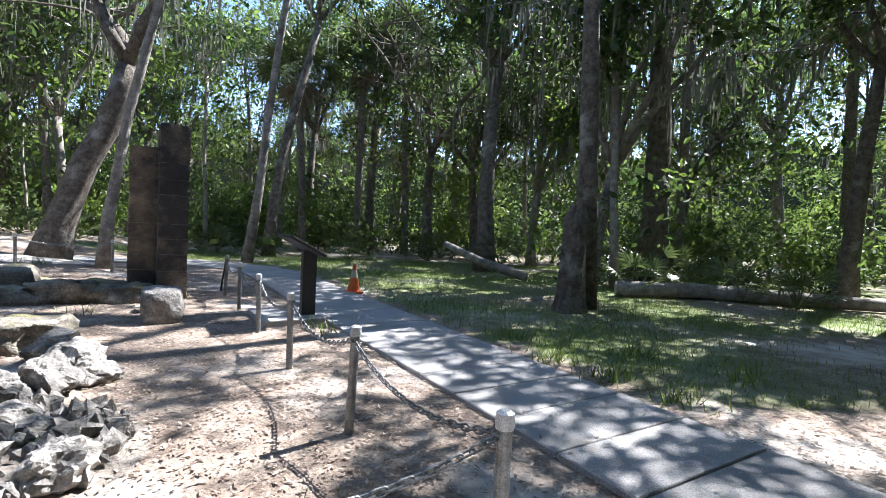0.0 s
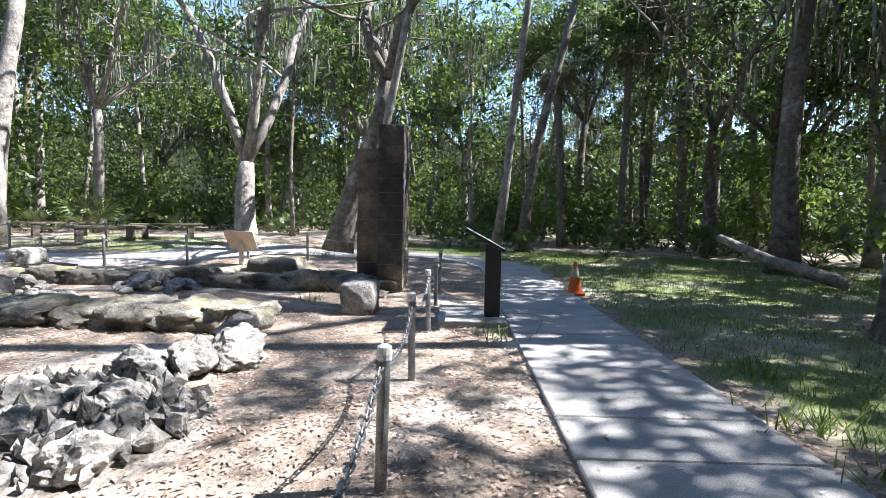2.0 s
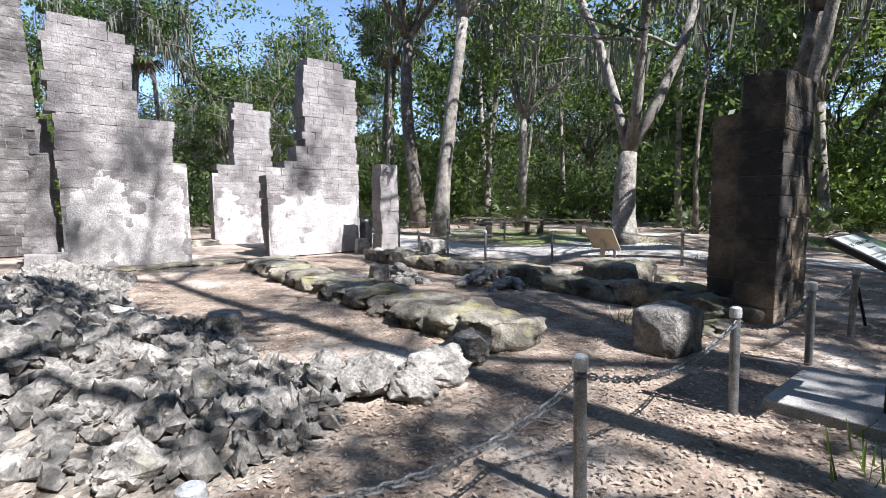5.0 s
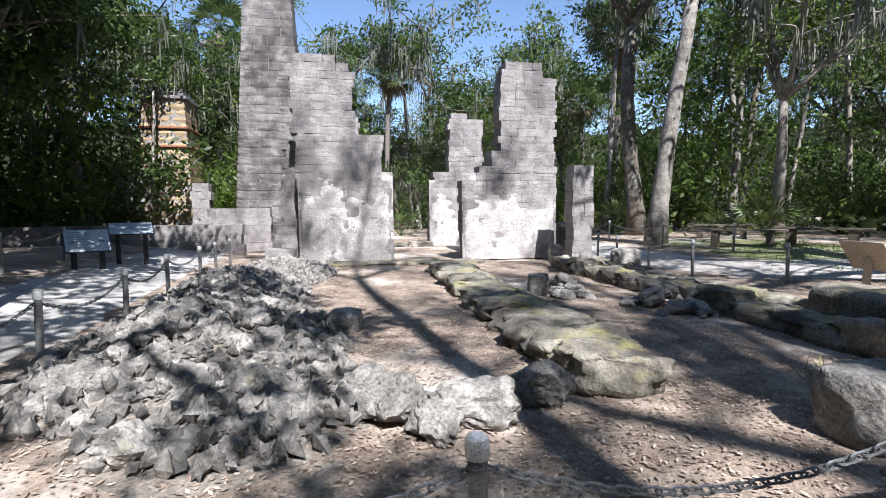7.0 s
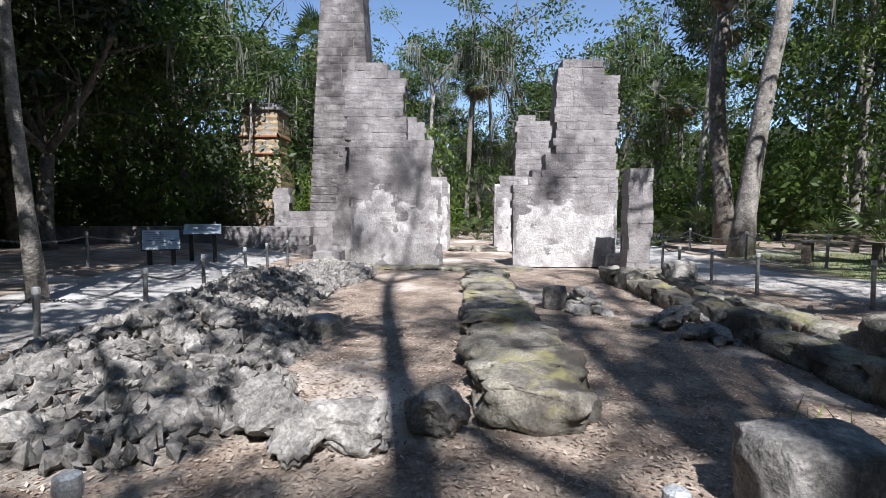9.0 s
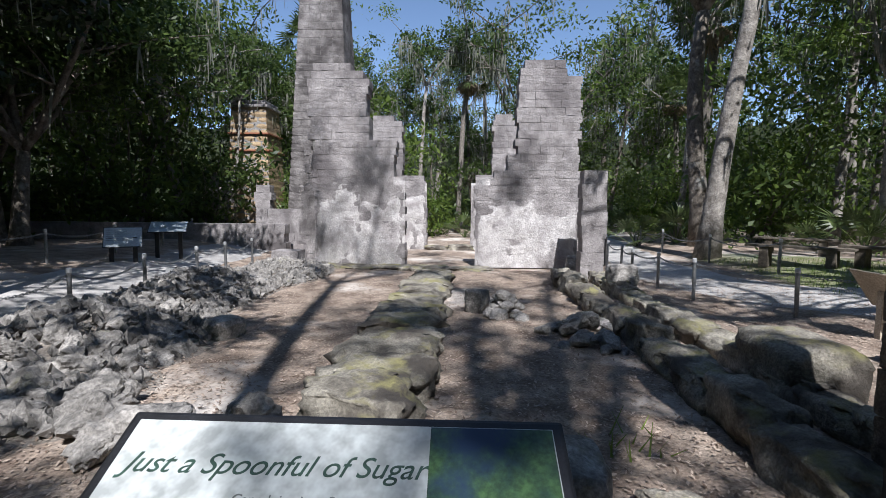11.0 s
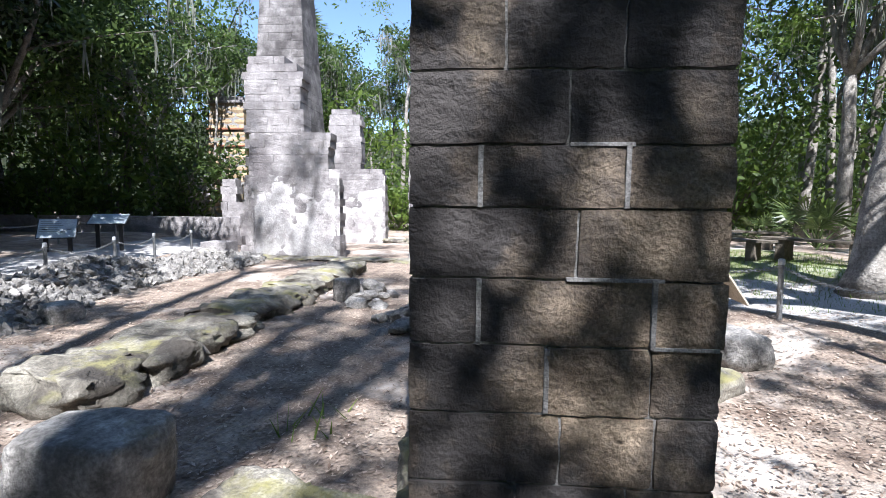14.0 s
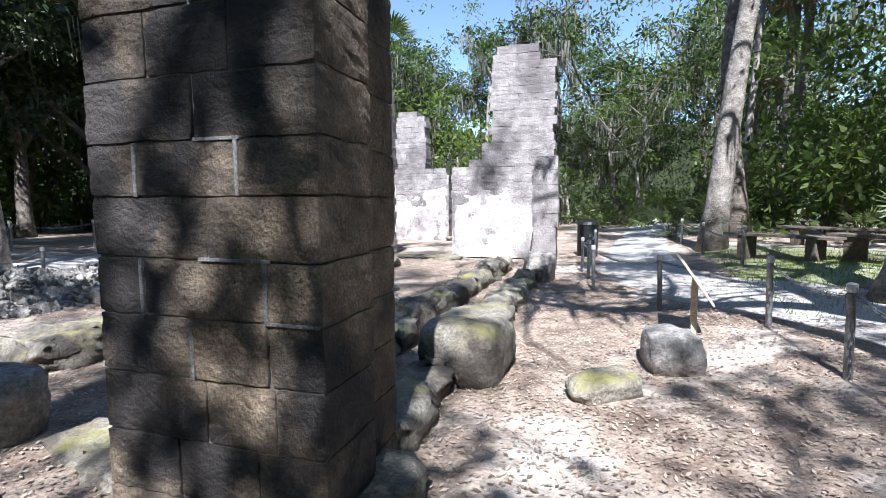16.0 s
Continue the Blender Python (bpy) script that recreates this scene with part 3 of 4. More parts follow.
for k, (u, v, sx, sy, sz, a) in enumerate([(0.95, 7.92, 0.62, 0.46, 0.38, 110), (0.72, 8.42, 0.48, 0.4, 0.36, 70), (0.55, 7.2, 0.55, 0.4, 0.32, 20), (0.85, 7.4, 0.55, 0.38, 0.36, 100), (0.75, 6.65, 0.55, 0.4, 0.24, 0), (1.12, 7.6, 0.42, 0.34, 0.26, 50)]):
    stone("pale tumbled building stone with mossy top", *at(u, v), (sx, sy, sz), 80 + k, a, BOULDERS[k], name="rubble_stone")


def heap(u, v):
    """The height of the rubble heap over the ground."""
    a = math.exp(-(((u + 1.24) / 1.3) ** 2 + ((v - 5.6) / 0.95) ** 2)) * 0.45
    b = math.exp(-(((u + 4.2) / 2.2) ** 2 + ((v - 5.25) / 0.8) ** 2)) * 0.42
    c = math.exp(-(((u + 7.0) / 1.6) ** 2 + ((v - 5.7) / 0.8) ** 2)) * 0.32
    d = math.exp(-(((u - 0.35) / 1.0) ** 2 + ((v - 6.3) / 0.9) ** 2)) * 0.12
    return max(a, b, c, d)


def rubble(label, u_range, v_range, count, big, seed):
    rng = random.Random(seed)
    p = thing("rubble_pile", label, "rubble pile", RUIN)
    made = 0
    while made < count:
        u, v = rng.uniform(*u_range), rng.uniform(*v_range)
        h = heap(u, v)
        if h < 0.05 + 0.2 * rng.random() ** 2:
            continue
        s = big * (0.35 + 0.9 * rng.random() ** 2.2)
        ob = new("stone", rng.choice(BOULDERS if s > 0.3 else SMALL))
        ob.parent = p
        ob.matrix_basis = Matrix.LocRotScale((u, v, h - s * rng.uniform(0.0, 0.25)), Euler((rng.uniform(-0.5, 0.5), rng.uniform(-0.5, 0.5), rng.uniform(0, 6.3))), (s * rng.uniform(0.8, 1.4), s, s * rng.uniform(0.55, 0.9)))
        made += 1
    chips = Shape()
    for _ in range(2600):
        u, v = rng.uniform(*u_range), rng.uniform(*v_range)
        h = heap(u, v)
        if h < 0.04:
            continue
        s = 0.02 + 0.09 * rng.random() ** 2
        m = Matrix.LocRotScale((u, v, h * 1.02 + s * 0.1), Euler((rng.uniform(0, 6), rng.uniform(0, 6), rng.uniform(0, 6))), (s * 1.3, s, s * 0.7))
        chips.add([m @ Vector((x * rng.uniform(0.7, 1), y * rng.uniform(0.7, 1), z * rng.uniform(0.7, 1))) for x, y, z in ((1, 0, 0), (-1, 0, 0), (0, 1, 0), (0, -1, 0), (0, 0, 1), (0, 0, -1))], [(0, 2, 4), (2, 1, 4), (1, 3, 4), (3, 0, 4), (2, 0, 5), (1, 2, 5), (3, 1, 5), (0, 3, 5)])
    part("gravel", chips, ROCK, p, "small broken stone chips")["kind"] = "stuff"
    bed = Shape()
    n = 44
    u0, u1, v0, v1 = u_range[0] - 0.8, u_range[1] + 0.8, v_range[0] - 0.8, v_range[1] + 0.8
    for j in range(n):
        for i in range(n):
            u, v = u0 + (u1 - u0) * i / (n - 1), v0 + (v1 - v0) * j / (n - 1)
            w = uv(u, v)
            bed.v.append((u, v, land(w.x, w.y) - 0.03 + heap(u, v) * (0.92 + 0.3 * noise.noise((u * 2.4, v * 2.4, 3)))))
    bed.f = [(j * n + i, j * n + i + 1, (j + 1) * n + i + 1, (j + 1) * n + i) for j in range(n - 1) for i in range(n - 1)]
    part("bed", bed, material("rubble_earth", (0.17, 0.145, 0.12), (0.44, 0.385, 0.33), 9.0, 1.0, 1.0, 30), p, "grey crumbled mortar and earth", True)
    return p


rubble("heap of tumbled grey coquina rubble", (-3.2, 1.5), (4.5, 7.6), 300, 0.34, 41)
rubble("long low heap of grey rubble by the far path", (-8.8, -3.2), (4.5, 7.0), 290, 0.3, 42)


def small_ruin_heap(label, u, v, r, count, seed):
    rng = random.Random(seed)
    p = thing("rubble_pile", label, "rubble pile", RUIN)
    for _ in range(count):
        a, d = rng.uniform(0, 6.3), r * math.sqrt(rng.random())
        s = 0.2 * rng.uniform(0.6, 1.6)
        ob = new("stone", rng.choice(SMALL))
        ob.parent = p
        ob.matrix_basis = Matrix.LocRotScale((u + d * 1.5 * math.cos(a), v + d * math.sin(a), 0.02 + 0.22 * (1 - d / r)), Euler((rng.uniform(-0.5, 0.5), rng.uniform(-0.5, 0.5), rng.uniform(0, 6.3))), (s * 1.3, s, s * 0.7))


small_ruin_heap("small heap of broken grey stones", -3.4, 10.6, 0.36, 28, 43)
small_ruin_heap("crumbled stones beside the mossy wall", -2.0, 11.45, 0.5, 34, 44)
stone("short round grey stone stump", *at(-3.45, 10.15), (0.34, 0.34, 0.4), 79, 0)


# ---------------------------------------------------------------- chain fences
def build_post():
    p = thing("chain_post", "grey galvanised steel chain post with a pale cap", "fence post", group="chain fence posts")
    part("pole", Shape().tube([(0, 0, -0.1), (0, 0, 0.68)], [0.031, 0.031], 14), STEEL, p, smooth=False)
    part("cap", Shape().tube([(0, 0, 0.672), (0, 0, 0.70), (0, 0, 0.735), (0, 0, 0.745)], [0.037, 0.039, 0.036, 0.02], 14), CAP, p, "pale domed metal cap")
    part("eye", Shape().tube([(0.026 + 0.022 * math.cos(a), 0.022 * math.sin(a), 0.655) for a in [k * math.pi / 5 for k in range(11)]], [0.005] * 11, 5), STEEL, p)
    return p


LINK = Shape().tube([(0.024 * math.cos(a) * 1.0 + math.copysign(0.013, math.cos(a)), 0.015 * math.sin(a), 0) for a in [k * math.pi / 6 + 0.01 for k in range(13)]], [0.0052] * 13, 5)


def chain(a, b, sag, name="fence_chain"):
    """A chain of real links hanging between two points."""
    a, b = Vector(a), Vector(b)
    n = max(4, round((b - a).length * 1.06 / 0.052))
    s = Shape()
    for i in range(n):
        f0, f1 = i / n, (i + 1) / n
        p0 = a.lerp(b, f0) - Vector((0, 0, sag * 4 * f0 * (1 - f0)))
        p1 = a.lerp(b, f1) - Vector((0, 0, sag * 4 * f1 * (1 - f1)))
        q = (p1 - p0).to_track_quat("X", "Z").to_matrix().to_4x4()
        k = (p1 - p0).length / 0.052
        m = Matrix.Translation((p0 + p1) / 2) @ q @ Matrix.Rotation(math.pi / 2 * (i % 2), 4, "X") @ Matrix.Diagonal((k, 1, 1, 1))
        s.add([m @ Vector(v) for v in LINK.v], LINK.f)
    return tagged(new(name, s.mesh(name, STEEL)), "steel link chain hanging between fence posts", "chain", group="fence chains")


POST = build_post()
FENCES = [
    ([(-9.0, 4.25), (-7.4, 4.3), (-6.05, 4.35), (-4.4, 4.3), (-2.6, 4.4), (-0.8, 4.42), (0.95, 4.3), (2.62, 4.17), (2.63, 5.8), (2.65, 7.44), (2.7, 9.13), (2.73, 10.73), (2.74, 12.21)], 0.16),
    ([(0.9, 16.1), (-0.75, 15.9), (-2.25, 15.8), (-3.3, 14.85), (-4.68, 14.0), (-6.0, 13.9), (-7.1, 13.75), (-8.3, 13.9), (-9.8, 14.0), (-11.5, 14.0)], 0.1),
    ([(-4.4, 0.6), (-6.15, 1.0), (-8.4, 0.9), (-10.6, 0.8), (-12.6, 0.6)], 0.1),
    ([(-6.5, 16.6), (-9.0, 16.4), (-12.0, 16.4), (-14.5, 16.6)], 0.1),
]
FENCES = [([at(*p) for p in line], sag) for line, sag in FENCES]
placed, first = {}, True
for line, sag in FENCES:
    for x, y in line:
        if (x, y) in placed:
            continue
        m = pose(x, y, land(x, y), random.uniform(-1.2, 1.2), random.uniform(-1.2, 1.2), random.uniform(0, 360))
        if first:
            POST.matrix_basis, first = m, False
            placed[(x, y)] = POST
        else:
            placed[(x, y)] = copy_thing(POST, m)
    for p, q in zip(line, line[1:]):
        chain((*p, land(*p) + 0.65), (*q, land(*q) + 0.65), sag * ((Vector(p) - Vector(q)).length / 1.7))
rod = thing("leaning_rod", "thin dark iron rod leaning by the fence", "rod")
part("shaft", Shape().tube([(*at(2.75, 12.9), -0.05), (*at(2.74, 12.25), 0.62)], [0.018, 0.016], 8), BLACK, rod)


# ---------------------------------------------------------------- signs
def text_mesh(body, size, mat, m, parent, name="lettering", label="", shear=0.0):
    c = bpy.data.curves.new(name, "FONT")
    c.body, c.size, c.extrude, c.shear, c.align_x = body, size, 0.0008, shear, "LEFT"
    tmp = new(name, c)
    me = bpy.data.meshes.new_from_object(tmp.evaluated_get(bpy.context.evaluated_depsgraph_get()))
    bpy.data.objects.remove(tmp)
    bpy.data.curves.remove(c)
    me.materials.clear()
    me.materials.append(mat)
    return part(name, me, mat, parent, label, m=m)


def build_main_sign():
    """The reading panel by the walk on a black pedestal and a concrete pad. Its own axes: x along the panel to the reader's right, y away from the reader."""
    s = thing("interpretive_sign", "low slanted reading panel on a black pedestal", "information sign", pose(*at(3.36, 9.67), 0, 0, 0, 117))
    w, d, tilt = 0.8, 0.54, 28
    slope = pose(0, 0, 1.07, tilt, 0, 0)
    part("frame", Shape().box(-w / 2, w / 2, -d / 2, d / 2, -0.03, 0.012, 0.008), BLACK, s, "black metal panel frame", m=slope)
    face = part("panel", Shape().box(-w / 2 + 0.022, w / 2 - 0.022, -d / 2 + 0.022, d / 2 - 0.022, 0.010, 0.0155), WHITE_PANEL, s, "pale printed panel", m=slope)
    part("picture", Shape().box(w / 2 - 0.24, w / 2 - 0.024, -d / 2 + 0.024, d / 2 - 0.024, 0.0158, 0.0168), PICTURE, face, "printed picture of green sugar cane")
    text_mesh("Just a Spoonful of Sugar", 0.0535, INK, pose(-w / 2 + 0.045, d / 2 - 0.125, 0.0158), face, "title", "dark green title lettering", 0.35)
    text_mesh("Cane Juice into Sugar", 0.024, INK_GREY, pose(-w / 2 + 0.25, d / 2 - 0.175, 0.0158), face, "subtitle", "grey subtitle lettering")
    rng = random.Random(3)
    for k in range(13):
        y = d / 2 - 0.225 - k * 0.026
        part("text_line", Shape().box(-w / 2 + 0.05, -w / 2 + 0.05 + rng.uniform(0.38, 0.46), y - 0.005, y + 0.005, 0.0158, 0.0164), INK_GREY, face)
    post = Shape().box(-0.06, 0.06, -0.1, 0.1, 0.06, 0.99, 0.006)
    part("pedestal", post, BLACK, s, "black steel pedestal", m=pose(0.05, -0.13, 0))
    return s


build_main_sign()
pad = Shape().box(-0.43, 0.43, -0.52, 0.52, -0.08, 0.06, 0.012)
tagged(new("sign_pad", pad.mesh("sign_pad", CONCRETE)), "square concrete pad under the reading panel", "concrete pad").matrix_basis = pose(*at(3.23, 9.88), 0, 0, 0, 27)


def small_sign(label, x, y, turn, w, d, top, tilt, face_mat, back_mat, posts=1):
    """A slanted panel on a short post; the reader stands on its -y side."""
    s = thing("wayside_sign", label, "information sign", pose(x, y, land(x, y), 0, 0, turn))
    m = pose(0, 0, top, tilt, 0, 0)
    part("board", Shape().box(-w / 2, w / 2, -d / 2, d / 2, -0.02, 0.0, 0.004), back_mat, s, m=m)
    face = part("panel", Shape().box(-w / 2 + 0.02, w / 2 - 0.02, -d / 2 + 0.02, d / 2 - 0.02, 0.0, 0.004), face_mat, s, m=m)
    for k in range(6):
        part("text_line", Shape().box(-w / 2 + 0.06, -w / 2 + 0.06 + w * (0.45 + 0.06 * (k % 3)), d / 2 - 0.1 - k * 0.06, d / 2 - 0.085 - k * 0.06, 0.0045, 0.0055), INK_GREY, face)
    for px in ([0] if posts == 1 else [-w * 0.3, w * 0.3]):
        part("post", Shape().box(px - 0.05, px + 0.05, -0.03, 0.03, -0.1, top - 0.01, 0.005), back_mat, s)
    return s


small_sign("tan wayside sign seen from behind on a short post", *at(-2.1, 15.05), 203, 0.72, 0.55, 0.6, 56, SIGN_BACK, SIGN_BACK)
small_sign("pale blue-white wayside sign in the shade", *at(-7.35, 1.85), 147, 0.8, 0.6, 0.6, 50, BLUE_SIGN, BLACK, 2)
small_sign("flat grey wayside sign on the shaded terrace", *at(-8.6, 2.2), 140, 0.9, 0.6, 0.85, 25, BLUE_SIGN, BLACK, 2)
box = thing("ground_box", "small white marker block on the ground", "marker")
part("body", Shape().box(-7.45, -7.27, 0.15, 0.3, 0.0, 0.2, 0.01), CAP, box)


# ---------------------------------------------------------------- cone, bin, benches
def build_cone():
    c = thing("traffic_cone", "orange traffic cone with a pale band on the grass edge", "traffic cone", pose(*at(5.14, 12.1), 0.0, 1, 0, 20))
    part("base", Shape().box(-0.17, 0.17, -0.17, 0.17, -0.01, 0.03, 0.012), ORANGE, c)
    part("body", Shape().tube([(0, 0, 0.03), (0, 0, 0.05), (0, 0, 0.55), (0, 0, 0.57)], [0.135, 0.125, 0.03, 0.022], 20), ORANGE, c, smooth=False)
    part("band", Shape().tube([(0, 0, 0.30), (0, 0, 0.46)], [0.079, 0.0495], 20), CONE_BAND, c, "dirty reflective band")


build_cone()
bin_ = thing("litter_bin", "dark upright litter bin beside the path", "litter bin", pose(-15.34, 7.67, land(-15.34, 7.67)))
part("body", Shape().tube([(0, 0, 0), (0, 0, 0.75), (0, 0, 0.85)], [0.27, 0.28, 0.27], 16), BLACK, bin_)
part("lid", Shape().tube([(0, 0, 0.85), (0, 0, 0.92), (0, 0, 1.0)], [0.29, 0.26, 0.1], 16), BLACK, bin_)


def build_bench(m):
    b = thing("park_bench", "low backless weathered wood bench under the trees", "bench", m, "picnic benches")
    for k in range(3):
        part("plank", Shape().box(-1.0, 1.0, -0.2 + k * 0.14, -0.07 + k * 0.14, 0.42, 0.47, 0.006), WOOD, b)
    for sx in (-0.62, 0.62):
        part("leg", Shape().box(sx - 0.09, sx + 0.09, -0.17, 0.17, -0.05, 0.42, 0.01), WOOD, b)
    return b


first_bench = build_bench(pose(-14.14, 12.25, land(-14.14, 12.25), 0, 0, 70))
copy_thing(first_bench, pose(-13.8, 13.9, land(-13.8, 13.9), 0, 0, 60))
copy_thing(first_bench, pose(-17.5, 12.6, land(-17.5, 12.6), 0, 0, 75))


# ---------------------------------------------------------------- trees
def curve(p0, way, length, bend, rng, steps=6, rise=0.0):
    pts, p, d = [Vector(p0)], Vector(p0), Vector(way).normalized()
    for _ in range(steps):
        d = (d + Vector((rng.uniform(-bend, bend), rng.uniform(-bend, bend), rng.uniform(-bend, bend) * 0.5 + rise))).normalized()
        p = p + d * length / steps
        pts.append(p.copy())
    return pts


def leaves_at(centres, radius, per, size, rng):
    """Leaf-shaped quads in loose clumps; returns corners (n, 4, 3)."""
    g = np.random.RandomState(rng.randrange(10 ** 6))
    c = np.repeat(np.array(centres), per, axis=0)
    n = len(c)
    off = g.normal(size=(n, 3)) * radius * 0.5 * np.array((1, 1, 0.6))
    c = c + off
    a = g.normal(size=(n, 3))
    a /= np.linalg.norm(a, axis=1)[:, None]
    b = np.cross(a, g.normal(size=(n, 3)))
    b /= np.linalg.norm(b, axis=1)[:, None]
    s = size * g.uniform(0.6, 1.4, size=(n, 1))
    return np.stack([c - a * s, c + b * s * 0.42, c + a * s, c - b * s * 0.42], axis=1)


def moss_strands(points, rng, length=0.9):
    out = []
    for p in points:
        for _ in range(3):
            x, y, z = p[0] + rng.uniform(-0.25, 0.25), p[1] + rng.uniform(-0.25, 0.25), p[2] - rng.uniform(0, 0.2)
            ln, w, a = length * rng.uniform(0.4, 1.5), rng.uniform(0.015, 0.045), rng.uniform(0, 3.14)
            dx, dy = w * math.cos(a), w * math.sin(a)
            jx, jy = rng.uniform(-0.08, 0.08), rng.uniform(-0.08, 0.08)
            out.append(((x - dx, y - dy, z), (x + dx, y + dy, z), (x + jx + dx * 0.8, y + jy + dy * 0.8, z - ln * 0.55), (x + jx - dx * 0.8, y + jy - dy * 0.8, z - ln * 0.55)))
            out.append(((x + jx - dx * 0.8, y + jy - dy * 0.8, z - ln * 0.55), (x + jx + dx * 0.8, y + jy + dy * 0.8, z - ln * 0.55), (x + jx * 1.4 + dx * 0.15, y + jy * 1.4 + dy * 0.15, z - ln), (x + jx * 1.4 - dx * 0.15, y + jy * 1.4 - dy * 0.15, z - ln)))
    return out


def broad_tree(label, seed, height, radius, fork=0.4, limbs=5, lean=(0, 0), bark=BARK, leaf=OAK_LEAF, clumps=70, per=95, size=0.085, spread=0.45, moss=0.5, clump_r=0.62, crown=True, bend=0.13, name="oak_tree"):
    rng = random.Random(seed)
    t = thing(name, label, "tree")
    wood = Shape()
    base = curve((0, 0, -0.1), (lean[0], lean[1], 1), height * fork, bend * 0.5, rng, 6)
    rad = [radius * (1.0 - 0.32 * i / 6) for i in range(7)]
    rad[0] *= 1.45
    rad[1] *= 1.08
    wood.tube(base, rad, 12, 0.05, rng)
    tips, along = [], []
    top, r0 = base[-1], rad[-1]
    for k in range(limbs):
        a = 2 * math.pi * (k + rng.uniform(-0.3, 0.3)) / limbs
        tilt = rng.uniform(0.25, 1.0) * spread * 2
        way = Vector((math.cos(a) * tilt + lean[0] * 0.6, math.sin(a) * tilt + lean[1] * 0.6, 1))
        ln = height * (1 - fork) * rng.uniform(0.75, 1.1)
        limb = curve(top, way, ln, bend * 1.7, rng, 7, 0.02)
        wood.tube(limb, [r0 * 0.62 * (1 - 0.8 * i / 7) + 0.012 for i in range(8)], 8, 0.06, rng)
        along += limb[2:]
        for j in range(2, 8):
            for _ in range(2 if j > 3 else 1):
                b = curve(limb[j], (rng.uniform(-1, 1), rng.uniform(-1, 1), rng.uniform(-0.15, 0.7)), ln * rng.uniform(0.25, 0.48), bend * 2, rng, 4)
                wood.tube(b, [r0 * 0.22 * (1 - 0.75 * i / 4) + 0.008 for i in range(5)], 5, 0.05, rng)
                tips += b[2:]
                along += b
    part("trunk", wood, bark, t, smooth=True)
    if crown:
        pts = [rng.choice(tips) + Vector((rng.uniform(-0.5, 0.5), rng.uniform(-0.5, 0.5), rng.uniform(-0.3, 0.5))) for _ in range(clumps)]
        part("crown", Shape().quads(leaves_at([p[:] for p in pts], clump_r, per, size, rng)), leaf, t, "dense crown of small green leaves")["kind"] = "stuff"
    if moss:
        part("hanging_moss", Shape().quads(moss_strands([rng.choice(along)[:] for _ in range(int(120 * moss))], rng, 0.9)), MOSS, t, "grey hanging spanish moss")["kind"] = "stuff"
    return t


def fan_leaf(rng, length=0.55, blades=13):
    """One palm fan: narrow blades spread from the end of a stalk along +x; corners (n, 4, 3)."""
    out = []
    for k in range(blades):
        a = (k / (blades - 1) - 0.5) * 3.6
        ln = length * (1 - 0.25 * abs(a) / 1.8) * rng.uniform(0.85, 1.1)
        c, s = math.cos(a), math.sin(a)
        w = 0.032 * length / 0.55
        droop = -0.25 * ln * (0.4 + abs(a) * 0.3)
        mid = (c * ln * 0.55, s * ln * 0.55, 0.03)
        tip = (c * ln, s * ln, droop)
        out.append(((0, 0, 0), (mid[0] + s * w, mid[1] - c * w, mid[2]), tip, (mid[0] - s * w, mid[1] + c * w, mid[2])))
    return out


def fans(count, stalk, size, rng, low=-0.5, high=1.3, origin=(0, 0, 0)):
    leaves, stalks = [], Shape()
    for k in range(count):
        a = k * 2.4 + rng.uniform(-0.3, 0.3)
        e = low + (high - low) * (k + rng.random()) / count
        d = Vector((math.cos(a) * math.cos(e), math.sin(a) * math.cos(e), math.sin(e)))
        ln = stalk * rng.uniform(0.75, 1.15)
        o = Vector(origin)
        p1, p2 = o + d * ln * 0.6 + Vector((0, 0, 0.05)), o + d * ln
        stalks.tube([o, p1, p2], [0.016, 0.011, 0.008], 4)
        m = Matrix.Translation(p2) @ d.to_track_quat("X", "Z").to_matrix().to_4x4() @ Matrix.Rotation(rng.uniform(-0.5, 0.5), 4, "X")
        for q in fan_leaf(rng, size * rng.uniform(0.8, 1.2)):
            leaves.append([tuple(m @ Vector(c)) for c in q])
    return leaves, stalks


def palm_tree(label, seed, height, radius=0.17, fronds=34, lean=(0, 0), dry=9, size=0.95):
    rng = random.Random(seed)
    t = thing("cabbage_palm", label, "palm tree")
    pts = curve((0, 0, -0.1), (lean[0], lean[1], 1), height, 0.03, rng, 9)
    part("trunk", Shape().tube(pts, [radius * (1.35 if i == 0 else 1.0 + 0.06 * (i % 2)) for i in range(10)], 12, 0.05, rng), PALM_BARK, t, smooth=True)
    top = pts[-1]
    lv, st = fans(fronds, 1.25, size, rng, -0.5, 1.35, top)
    part("crown", Shape().quads(lv), PALM_LEAF, t, "round head of green fan fronds")["kind"] = "stuff"
    part("frond_stalk", st, PALM_LEAF, t)["kind"] = "stuff"
    if dry:
        lv, st2 = fans(dry, 0.9, size * 0.95, rng, -1.45, -0.7, top)
        part("dry_skirt", Shape().quads(lv), DRY_LEAF, t, "brown dead fronds hanging down")["kind"] = "stuff"
    return t


def palmetto(seed, count=11):
    rng = random.Random(seed)
    t = thing("saw_palmetto", "low saw palmetto with green fan leaves", "palmetto", group="palmettos at the wood's edge")
    lv, st = fans(count, 0.85, 0.5, rng, 0.15, 1.4)
    part("fan_foliage", Shape().quads(lv), PALM_LEAF, t)["kind"] = "stuff"
    part("stalk", st, PALM_LEAF, t)["kind"] = "stuff"
    return t


